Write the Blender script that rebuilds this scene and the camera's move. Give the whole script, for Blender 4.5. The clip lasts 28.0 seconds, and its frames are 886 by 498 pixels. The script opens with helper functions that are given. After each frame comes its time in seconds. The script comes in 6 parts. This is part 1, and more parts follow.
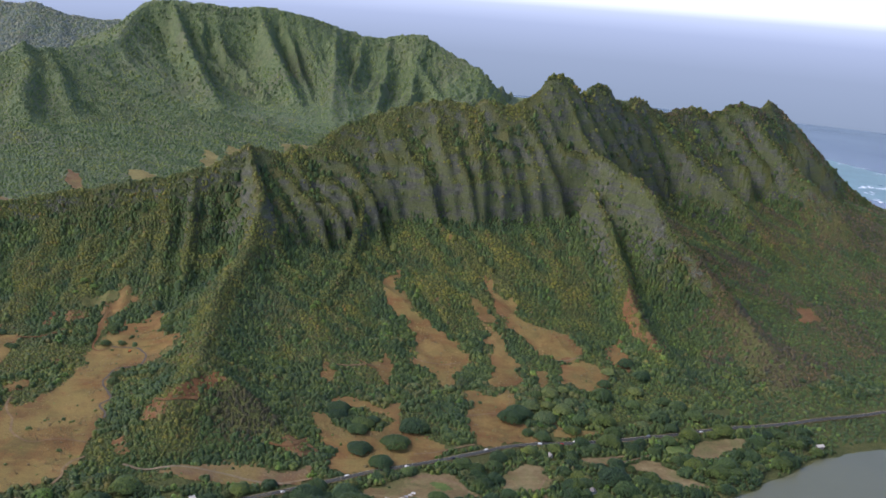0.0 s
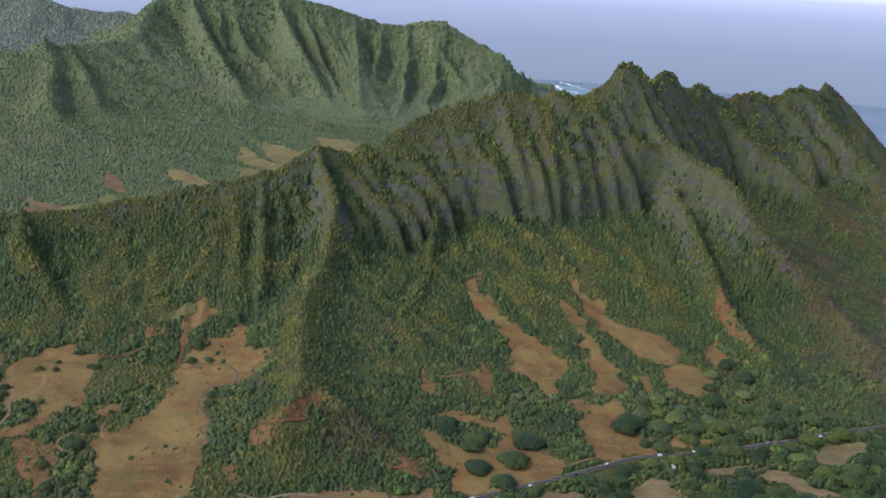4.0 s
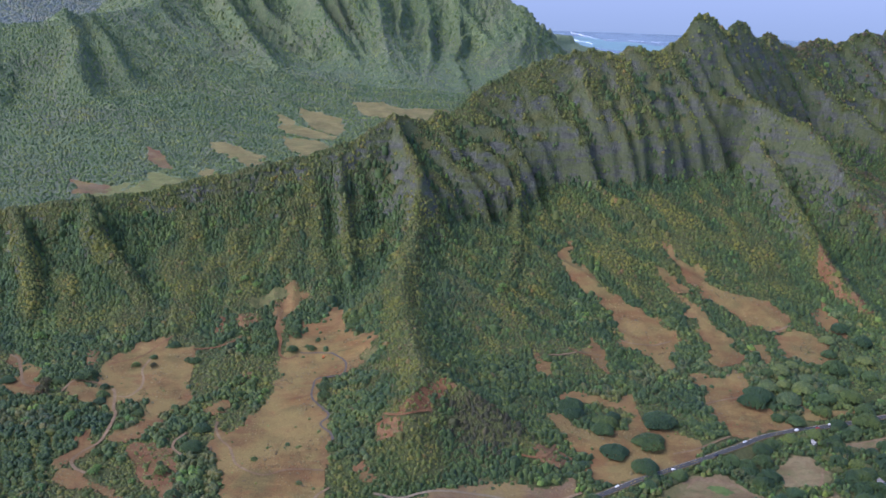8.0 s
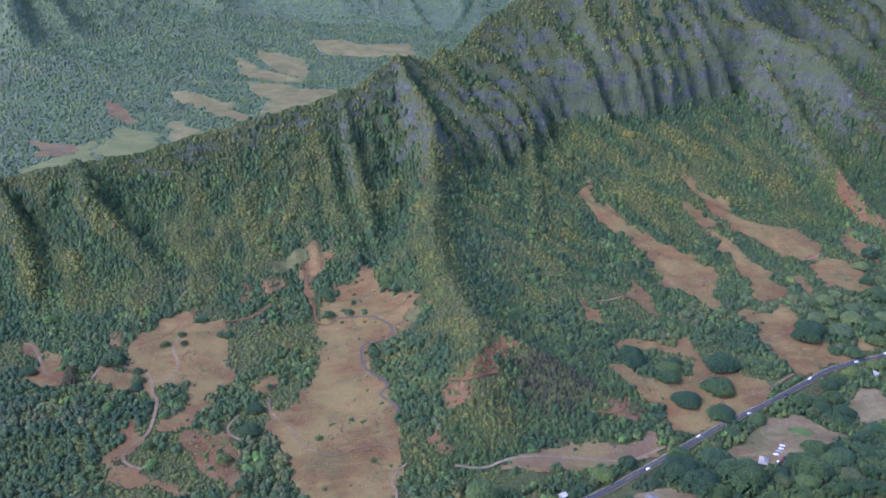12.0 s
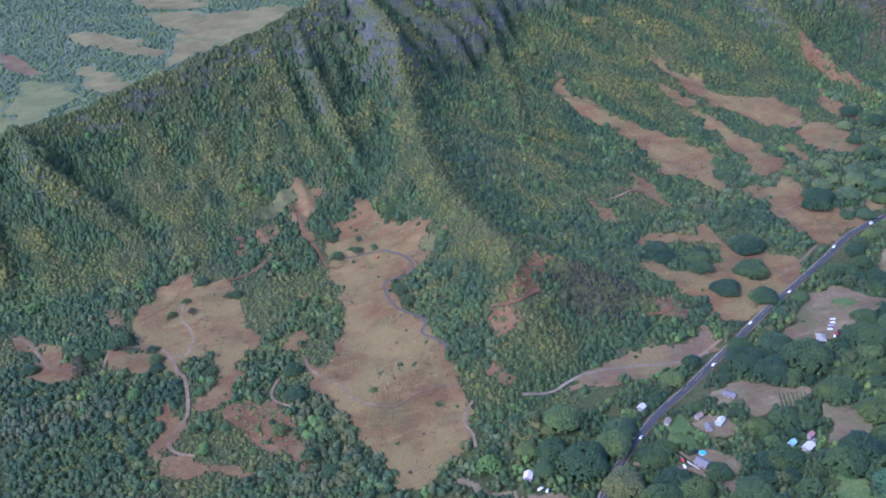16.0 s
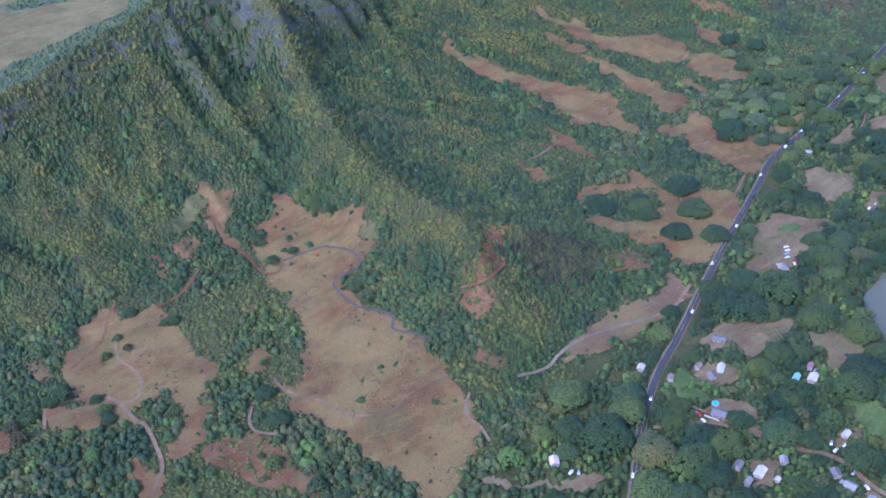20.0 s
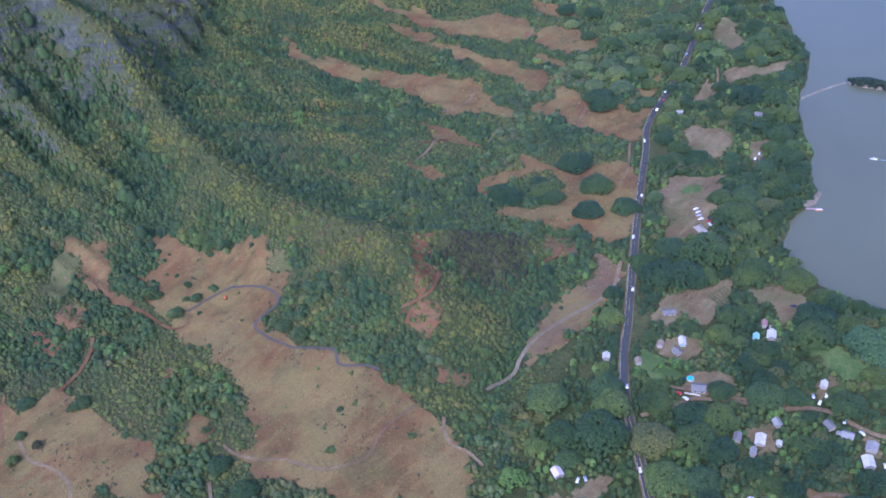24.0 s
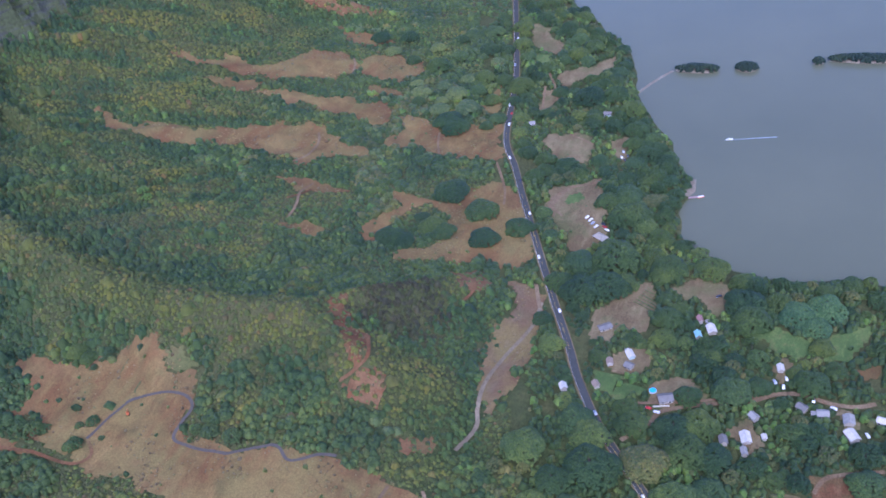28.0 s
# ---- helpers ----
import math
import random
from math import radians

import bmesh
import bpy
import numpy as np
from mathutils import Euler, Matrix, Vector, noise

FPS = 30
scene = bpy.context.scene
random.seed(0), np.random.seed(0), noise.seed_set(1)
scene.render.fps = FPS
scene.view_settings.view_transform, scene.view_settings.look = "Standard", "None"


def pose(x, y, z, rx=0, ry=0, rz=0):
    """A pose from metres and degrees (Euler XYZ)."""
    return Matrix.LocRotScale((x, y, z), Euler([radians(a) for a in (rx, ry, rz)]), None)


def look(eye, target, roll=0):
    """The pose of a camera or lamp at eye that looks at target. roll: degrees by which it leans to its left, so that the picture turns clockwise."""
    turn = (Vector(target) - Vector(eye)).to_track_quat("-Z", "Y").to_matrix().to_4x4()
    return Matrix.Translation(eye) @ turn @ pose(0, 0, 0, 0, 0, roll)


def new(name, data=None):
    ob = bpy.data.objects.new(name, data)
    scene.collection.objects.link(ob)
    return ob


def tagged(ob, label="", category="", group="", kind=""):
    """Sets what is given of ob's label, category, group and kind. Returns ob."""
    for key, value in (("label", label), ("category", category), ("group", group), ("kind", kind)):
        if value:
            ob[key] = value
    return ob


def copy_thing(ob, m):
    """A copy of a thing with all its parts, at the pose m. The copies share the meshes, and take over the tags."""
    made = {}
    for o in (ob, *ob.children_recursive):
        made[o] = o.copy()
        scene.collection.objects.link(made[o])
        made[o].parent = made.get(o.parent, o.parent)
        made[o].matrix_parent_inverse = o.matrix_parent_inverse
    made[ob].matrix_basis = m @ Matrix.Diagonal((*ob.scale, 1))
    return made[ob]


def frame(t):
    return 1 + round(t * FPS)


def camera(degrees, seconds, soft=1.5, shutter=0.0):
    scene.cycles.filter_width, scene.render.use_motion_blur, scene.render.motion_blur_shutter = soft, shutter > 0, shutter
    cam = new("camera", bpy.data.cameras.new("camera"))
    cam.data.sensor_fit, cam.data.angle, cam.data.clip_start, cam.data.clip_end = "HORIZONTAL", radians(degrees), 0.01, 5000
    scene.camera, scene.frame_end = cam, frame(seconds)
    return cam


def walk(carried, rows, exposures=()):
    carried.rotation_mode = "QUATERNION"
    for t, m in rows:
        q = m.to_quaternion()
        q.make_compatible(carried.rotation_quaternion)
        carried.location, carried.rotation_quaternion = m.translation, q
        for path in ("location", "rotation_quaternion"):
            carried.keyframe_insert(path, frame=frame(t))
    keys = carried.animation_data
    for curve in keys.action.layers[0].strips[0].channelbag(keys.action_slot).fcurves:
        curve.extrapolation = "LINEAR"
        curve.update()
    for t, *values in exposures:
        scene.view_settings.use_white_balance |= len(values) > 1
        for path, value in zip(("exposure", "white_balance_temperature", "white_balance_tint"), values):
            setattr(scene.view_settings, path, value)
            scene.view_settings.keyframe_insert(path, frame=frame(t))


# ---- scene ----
cam = camera(47.9, 28.0, soft=1.7)
METRES, EYE, TILT, LEAN, TURN = 1000.0, 493.0, -15.0, -3.9, 0.0
ROWS = [
    (0.0, 0.0, 0.0, 0.0, 0.0, 0.0, -0.0),
    (0.5, -0.016, 0.0072, 0.0035, 0.15, 0.85, -0.42),
    (1.0, -0.0325, 0.0142, 0.007, 0.06, 0.72, -0.24),
    (1.5, -0.0491, 0.0212, 0.0098, -0.29, 0.19, 0.54),
    (2.0, -0.0655, 0.0284, 0.013, -0.41, 0.14, 1.14),
    (2.5, -0.082, 0.0356, 0.0166, -0.39, 0.31, 1.12),
    (3.0, -0.0986, 0.0427, 0.0199, -0.55, -0.12, 1.18),
    (3.5, -0.1149, 0.0498, 0.0231, -0.71, -0.98, 1.45),
    (5.5, -0.1806, 0.0797, 0.0373, -1.88, -1.04, 0.95),
    (6.0, -0.1968, 0.0874, 0.0408, -2.26, -0.76, 1.1),
    (6.5, -0.2133, 0.0947, 0.0437, -2.22, -0.9, 1.43),
    (7.0, -0.2289, 0.1031, 0.0475, -1.83, -1.71, 2.13),
    (7.5, -0.2453, 0.111, 0.0506, -1.6, -2.61, 2.83),
    (8.0, -0.2617, 0.1189, 0.0543, -1.77, -3.71, 3.66),
    (8.5, -0.2778, 0.127, 0.0576, -2.22, -4.43, 4.2),
    (9.0, -0.2937, 0.1352, 0.0614, -2.98, -5.03, 4.64),
    (9.5, -0.3096, 0.1435, 0.0648, -3.68, -5.19, 5.04),
    (10.0, -0.325, 0.1521, 0.0686, -4.13, -5.48, 5.37),
    (10.5, -0.3405, 0.1613, 0.0726, -4.66, -5.73, 5.54),
    (11.0, -0.356, 0.1699, 0.0765, -5.4, -6.24, 5.64),
    (11.5, -0.3714, 0.179, 0.08, -6.19, -7.03, 5.97),
    (12.0, -0.3864, 0.1881, 0.0841, -7.14, -8.26, 6.66),
    (12.5, -0.4011, 0.1977, 0.0884, -8.14, -9.04, 7.08),
    (14.5, -0.4597, 0.2382, 0.104, -11.2, -12.31, 10.45),
    (15.0, -0.4735, 0.2488, 0.1078, -12.68, -13.38, 11.4),
    (15.5, -0.4871, 0.2597, 0.1125, -14.4, -14.59, 12.37),
    (16.0, -0.4997, 0.2709, 0.1168, -15.95, -15.52, 13.33),
    (16.5, -0.513, 0.2825, 0.1214, -17.27, -15.87, 13.89),
    (17.0, -0.5255, 0.2944, 0.1258, -18.82, -16.32, 14.42),
    (17.5, -0.5375, 0.3066, 0.1303, -20.58, -16.86, 15.0),
    (18.0, -0.549, 0.319, 0.1351, -22.53, -17.64, 15.58),
    (18.5, -0.5601, 0.3317, 0.1399, -24.42, -18.49, 16.04),
    (19.0, -0.5705, 0.3438, 0.1439, -26.1, -19.31, 16.62),
    (19.5, -0.5806, 0.3571, 0.1486, -27.8, -20.36, 17.26),
    (20.0, -0.5913, 0.3716, 0.1533, -29.94, -21.57, 17.95),
    (20.5, -0.6006, 0.3855, 0.1584, -31.99, -22.59, 18.4),
    (21.0, -0.6097, 0.3998, 0.1629, -33.72, -23.46, 18.88),
    (21.5, -0.6179, 0.4144, 0.1674, -35.57, -24.18, 19.31),
    (23.5, -0.6452, 0.4762, 0.186, -44.82, -27.11, 20.71),
    (24.0, -0.6505, 0.4918, 0.1906, -46.89, -27.89, 20.98),
    (24.5, -0.6552, 0.5078, 0.1949, -48.82, -28.84, 21.07),
    (25.0, -0.6591, 0.5238, 0.1991, -50.99, -29.45, 21.2),
    (25.5, -0.6625, 0.5403, 0.2035, -53.65, -30.02, 21.56),
    (26.0, -0.665, 0.5566, 0.2076, -56.4, -30.7, 22.01),
    (26.5, -0.6671, 0.573, 0.2116, -58.98, -31.82, 22.54),
    (27.0, -0.6684, 0.5895, 0.2156, -61.26, -32.77, 22.89),
    (27.5, -0.6689, 0.6061, 0.2195, -63.56, -33.39, 23.03),
    (28.0, -0.6683, 0.6225, 0.2232, -65.93, -33.54, 23.03),
]
walk(cam, [(t, pose(0, 0, EYE, TILT, LEAN, TURN) @ pose(METRES * x, METRES * y, METRES * z, 90 + pitch, roll, yaw)) for t, x, y, z, yaw, pitch, roll in ROWS],
     exposures=[(0.0, 0.5, 5750, 21), (3.0, 0.42, 5750, 21), (8.0, 0.78, 5100, 29), (13.0, 1.04, 4520, 36), (20.0, 1.0, 4400, 37), (28.0, 0.89, 4580, 36)])

# ---- sky, sun ----
world = bpy.data.worlds.new("overcast")
scene.world = world
world.use_nodes = True
wn = world.node_tree.nodes
sky = wn.new("ShaderNodeTexSky")
sky.sky_type, sky.sun_disc = "NISHITA", False
SUN_UP, SUN_ROUND = radians(46), radians(-112)
sky.sun_elevation, sky.sun_rotation = SUN_UP, SUN_ROUND
sky.air_density, sky.dust_density, sky.ozone_density = 1.0, 2.4, 1.0
wn["Background"].inputs["Strength"].default_value = 0.15
world.node_tree.links.new(sky.outputs[0], wn["Background"].inputs[0])
sun = new("sun", bpy.data.lights.new("sun", "SUN"))
sun.data.energy, sun.data.angle, sun.data.color = 1.2, radians(20), (1.0, 0.96, 0.88)
toward = Vector((math.sin(SUN_ROUND) * math.cos(SUN_UP), math.cos(SUN_ROUND) * math.cos(SUN_UP), math.sin(SUN_UP)))
sun.matrix_world = look(toward * 1000, (0, 0, 0))

# ---- materials ----
def nodes_of(name):
    m = bpy.data.materials.new(name)
    m.use_nodes = True
    t = m.node_tree
    return m, t, t.nodes["Principled BSDF"]


def link(t, a, b):
    t.links.new(a, b)


def noise_node(t, scale, detail=4.0, rough_=0.55, space="Object", vector=None):
    n = t.nodes.new("ShaderNodeTexNoise")
    n.inputs["Scale"].default_value, n.inputs["Detail"].default_value, n.inputs["Roughness"].default_value = scale, detail, rough_
    if vector is None:
        vector = t.nodes.new("ShaderNodeNewGeometry").outputs["Position"]
    link(t, vector, n.inputs["Vector"])
    return n.outputs["Fac"]


def ramp(t, fac, stops):
    r = t.nodes.new("ShaderNodeValToRGB")
    while len(r.color_ramp.elements) < len(stops):
        r.color_ramp.elements.new(0.5)
    for e, (p, c) in zip(r.color_ramp.elements, stops):
        e.position, e.color = p, (*c, 1) if len(c) == 3 else c
    link(t, fac, r.inputs[0])
    return r.outputs[0]


def mix(t, fac, a, b, how="MIX"):
    n = t.nodes.new("ShaderNodeMix")
    n.data_type, n.blend_type = "RGBA", how
    for value, slot in ((fac, n.inputs[0]), (a, n.inputs[6]), (b, n.inputs[7])):
        if isinstance(value, (int, float)):
            slot.default_value = value
        elif isinstance(value, tuple):
            slot.default_value = (*value, 1)
        else:
            link(t, value, slot)
    return n.outputs[2]


def maths(t, op, a, b=0.0):
    n = t.nodes.new("ShaderNodeMath")
    n.operation, n.use_clamp = op, False
    for value, slot in ((a, n.inputs[0]), (b, n.inputs[1])):
        if isinstance(value, (int, float)):
            slot.default_value = value
        else:
            link(t, value, slot)
    return n.outputs[0]


def span(t, v, lo, hi, to0=0.0, to1=1.0):
    n = t.nodes.new("ShaderNodeMapRange")
    for k, x in zip((1, 2, 3, 4), (lo, hi, to0, to1)):
        n.inputs[k].default_value = x
    link(t, v, n.inputs[0])
    return n.outputs[0]


def bump(t, bsdf, fac, distance, strength=1.0):
    b = t.nodes.new("ShaderNodeBump")
    b.inputs["Strength"].default_value, b.inputs["Distance"].default_value = strength, distance
    link(t, fac, b.inputs["Height"])
    link(t, b.outputs[0], bsdf.inputs["Normal"])


def plain_mat(name, colour, roughness=0.8, metal=0.0, vary=0.15, scale=0.8):
    """A paint or sheet with stains at two sizes."""
    m, t, p = nodes_of(name)
    n = mix(t, 0.5, noise_node(t, scale), noise_node(t, scale * 7))
    dark = tuple(c * (1 - vary) for c in colour)
    light = tuple(min(1, c * (1 + vary)) for c in colour)
    link(t, ramp(t, n, [(0.3, dark), (0.7, light)]), p.inputs["Base Color"])
    p.inputs["Roughness"].default_value, p.inputs["Metallic"].default_value = roughness, metal
    p.inputs["Specular IOR Level"].default_value = 0.2 if roughness > 0.75 else 0.5
    return m


def foliage_mat(name, stops, patch=0.012, dry=(0.16, 0.13, 0.05), dryness=0.25, each=False, haze_sheen=0.1):
    """Leaves: a colour for each clump, patches of kinds and of drought, leaf relief."""
    m, t, p = nodes_of(name)
    geo = t.nodes.new("ShaderNodeNewGeometry")
    base = ramp(t, geo.outputs["Random Per Island"], stops)
    pos = geo.outputs["Position"]
    base = mix(t, span(t, noise_node(t, patch, 3, vector=pos), 0.45, 0.75, 0, dryness), base, dry)
    if each:
        own = t.nodes.new("ShaderNodeObjectInfo").outputs["Random"]
        base = mix(t, 1.0, base, ramp(t, own, [(0.0, (0.72, 0.8, 0.95)), (0.4, (0.95, 1.0, 1.0)), (0.75, (1.3, 1.2, 1.0)), (1.0, (1.75, 1.45, 1.0))]), "MULTIPLY")
    leaf = noise_node(t, 0.9, 5, 0.7, vector=pos)
    base = mix(t, 0.75, base, ramp(t, leaf, [(0.3, (0.66, 0.66, 0.66)), (0.7, (1.25, 1.25, 1.2))]), "MULTIPLY")
    stand = noise_node(t, 0.028, 4, 0.6, vector=pos)
    base = mix(t, 1.0, base, ramp(t, stand, [(0.35, (0.7, 0.78, 0.9)), (0.5, (1.0, 1.0, 1.0)), (0.65, (1.36, 1.22, 0.95))]), "MULTIPLY")
    link(t, base, p.inputs["Base Color"])
    p.inputs["Roughness"].default_value = 0.55
    p.inputs["Specular IOR Level"].default_value = 0.35
    # blue sheen laid over the leaves as a stand-in for haze
    p.inputs["Sheen Weight"].default_value, p.inputs["Sheen Roughness"].default_value = haze_sheen, 0.5
    p.inputs["Sheen Tint"].default_value = (0.55, 0.75, 1.0, 1)
    bump(t, p, leaf, 0.9)
    thin = t.nodes.new("ShaderNodeBsdfTranslucent")
    link(t, mix(t, 1.0, base, (1.35, 1.4, 0.9), "MULTIPLY"), thin.inputs[0])
    both = t.nodes.new("ShaderNodeMixShader")
    both.inputs[0].default_value = 0.36
    link(t, p.outputs[0], both.inputs[1])
    link(t, thin.outputs[0], both.inputs[2])
    link(t, both.outputs[0], t.nodes["Material Output"].inputs[0])
    return m


def ground_mat():
    """Scrub-covered soil, with bare dark basalt where the slope is steep."""
    m, t, p = nodes_of("hillside_ground")
    geo = t.nodes.new("ShaderNodeNewGeometry")
    pos = geo.outputs["Position"]
    n1, n2, n3 = noise_node(t, 0.006, 4, vector=pos), noise_node(t, 0.05, 5, vector=pos), noise_node(t, 0.35, 6, 0.7, vector=pos)
    green = ramp(t, n2, [(0.35, (0.05, 0.068, 0.018)), (0.5, (0.078, 0.096, 0.024)), (0.65, (0.112, 0.115, 0.032))])
    green = mix(t, span(t, n1, 0.4, 0.7), green, (0.13, 0.122, 0.042))
    stretch = t.nodes.new("ShaderNodeVectorMath")
    stretch.operation = "MULTIPLY"
    link(t, pos, stretch.inputs[0])
    stretch.inputs[1].default_value = (1.0, 1.0, 0.22)
    n4 = noise_node(t, 0.16, 5, 0.65, vector=stretch.outputs[0])
    beds = t.nodes.new("ShaderNodeVectorMath")
    beds.operation = "MULTIPLY"
    link(t, pos, beds.inputs[0])
    beds.inputs[1].default_value = (0.12, 0.12, 1.3)
    n5 = noise_node(t, 0.16, 5, 0.6, vector=beds.outputs[0])
    rock = ramp(t, mix(t, 0.25, mix(t, 0.35, n4, n5), n3), [(0.38, (0.078, 0.078, 0.056)), (0.5, (0.118, 0.117, 0.085)), (0.58, (0.158, 0.156, 0.115)), (0.68, (0.34, 0.33, 0.255))])
    moss = maths(t, "ADD", n5, maths(t, "MULTIPLY", maths(t, "SUBTRACT", n2, 0.5), 0.8))
    rock = mix(t, span(t, moss, 0.4, 0.54, 0, 0.85), rock, (0.115, 0.13, 0.045))
    sep = t.nodes.new("ShaderNodeSeparateXYZ")
    link(t, geo.outputs["Normal"], sep.inputs[0])
    steep = maths(t, "ADD", sep.outputs[2], maths(t, "MULTIPLY", maths(t, "SUBTRACT", n2, 0.5), 0.55))
    base = mix(t, span(t, steep, 0.5, 0.64), rock, green)
    base = mix(t, 0.6, base, ramp(t, n3, [(0.3, (0.5, 0.5, 0.5)), (0.7, (1.35, 1.35, 1.3))]), "MULTIPLY")
    link(t, base, p.inputs["Base Color"])
    p.inputs["Roughness"].default_value = 0.9
    p.inputs["Specular IOR Level"].default_value = 0.2
    bump(t, p, mix(t, 0.5, mix(t, 0.5, n2, n4), n3), 6.0)
    return m


def forest_mat():
    """Slopes closed over by grey-green woods, colour lightened and blue-sheened for haze, with darker gullies of shrubs
    and bare ribs.
    """
    m, t, p = nodes_of("hazed_wooded_slopes")
    pos = t.nodes.new("ShaderNodeNewGeometry").outputs["Position"]
    n1, n2 = noise_node(t, 0.008, 4, vector=pos), noise_node(t, 0.09, 6, 0.7, vector=pos)
    base = ramp(t, n2, [(0.36, (0.095, 0.132, 0.042)), (0.5, (0.13, 0.17, 0.054)), (0.64, (0.17, 0.2, 0.066))])
    base = mix(t, span(t, n1, 0.45, 0.7, 0, 0.5), base, (0.17, 0.15, 0.08))
    link(t, base, p.inputs["Base Color"])
    p.inputs["Roughness"].default_value = 0.8
    p.inputs["Sheen Weight"].default_value, p.inputs["Sheen Tint"].default_value = 0.03, (0.6, 0.78, 1.0, 1)
    bump(t, p, n2, 9.0)
    return m


FAR_GROUND = forest_mat()
GROUND = ground_mat()
BROWN = foliage_mat("browned_scrub_leaves", [(0.0, (0.085, 0.07, 0.034)), (0.5, (0.13, 0.098, 0.044)), (0.85, (0.175, 0.12, 0.05)), (1.0, (0.09, 0.115, 0.035))], dryness=0.2)
# leaf colour paled to paint in the haze before the last ridge
DISTANT = foliage_mat("hazed_ridge_leaves", [(0.0, (0.2, 0.225, 0.18)), (1.0, (0.26, 0.285, 0.22))], dry=(0.26, 0.24, 0.19), dryness=0.4)
SCRUB = foliage_mat("scrub_leaves", [(0, (0.0845, 0.116, 0.0221)), (0.4, (0.111, 0.147, 0.0254)), (0.75, (0.146, 0.181, 0.0309)), (0.95, (0.185, 0.199, 0.0376)), (1, (0.196, 0.145, 0.0464))])
GULLY = foliage_mat("gully_tree_leaves", [(0, (0.0597, 0.095, 0.0221)), (0.5, (0.0824, 0.13, 0.0276)), (0.94, (0.111, 0.165, 0.0331)), (1, (0.154, 0.252, 0.0442))], dryness=0.1)
DRY = foliage_mat("dry_scrub_leaves", [(0, (0.113, 0.136, 0.0221)), (0.4, (0.149, 0.165, 0.0254)), (0.75, (0.187, 0.192, 0.0298)), (0.94, (0.227, 0.208, 0.0365)), (1, (0.216, 0.136, 0.0464))], dryness=0.12, haze_sheen=0.08)
GREY = foliage_mat("bare_shrub_twigs", [(0.0, (0.07, 0.066, 0.03)), (0.6, (0.112, 0.1, 0.045)), (1.0, (0.1, 0.125, 0.036))], dryness=0.1, haze_sheen=0.0)
# valley and far-ridge greens lightened to carry the haze in their colour
VALLEY = foliage_mat("hazed_valley_leaves", [(0, (0.105, 0.154, 0.0451)), (0.6, (0.138, 0.192, 0.0547)), (1, (0.177, 0.231, 0.0649))], dry=(0.24, 0.22, 0.1), dryness=0.4, haze_sheen=0.04)
CANOPY = foliage_mat("canopy_leaves", [(0, (0.068, 0.108, 0.0221)), (0.6, (0.103, 0.151, 0.0309)), (1, (0.16, 0.205, 0.0398))], dryness=0.1)
CANOPY_DARK = foliage_mat("dark_canopy_leaves", [(0, (0.0556, 0.0911, 0.0199)), (0.6, (0.0742, 0.118, 0.0254)), (1, (0.0989, 0.145, 0.032))], dryness=0.05)
CANOPY_YELLOW = foliage_mat("yellow_green_leaves", [(0.0, (0.1, 0.125, 0.03)), (0.6, (0.15, 0.165, 0.04)), (1.0, (0.22, 0.2, 0.055))], dryness=0.2)
CANOPY_BRIGHT = foliage_mat("bright_green_leaves", [(0.0, (0.11, 0.19, 0.03)), (0.6, (0.155, 0.255, 0.04)), (1.0, (0.22, 0.295, 0.055))], dryness=0.05)
CANOPY_PALE = foliage_mat("pale_green_leaves", [(0, (0.101, 0.15, 0.0387)), (0.6, (0.16, 0.208, 0.0553)), (1, (0.232, 0.262, 0.0774))], dryness=0.1)
TREE_DARK = foliage_mat("shade_tree_leaves", [(0, (0.0474, 0.0833, 0.0188)), (0.6, (0.0618, 0.105, 0.0232)), (1, (0.0803, 0.125, 0.0287))], dryness=0.05, each=True)
TREE_GREEN = foliage_mat("garden_tree_leaves", [(0, (0.068, 0.109, 0.0265)), (0.6, (0.0927, 0.145, 0.0354)), (1, (0.128, 0.18, 0.0431))], dryness=0.08, each=True)
GROVE = foliage_mat("grove_leaves", [(0.0, (0.07, 0.14, 0.045)), (0.6, (0.1, 0.178, 0.056)), (1.0, (0.14, 0.22, 0.07))], dryness=0.03)
PALM = foliage_mat("palm_fronds", [(0.0, (0.062, 0.112, 0.034)), (1.0, (0.138, 0.196, 0.061))], dryness=0.1)


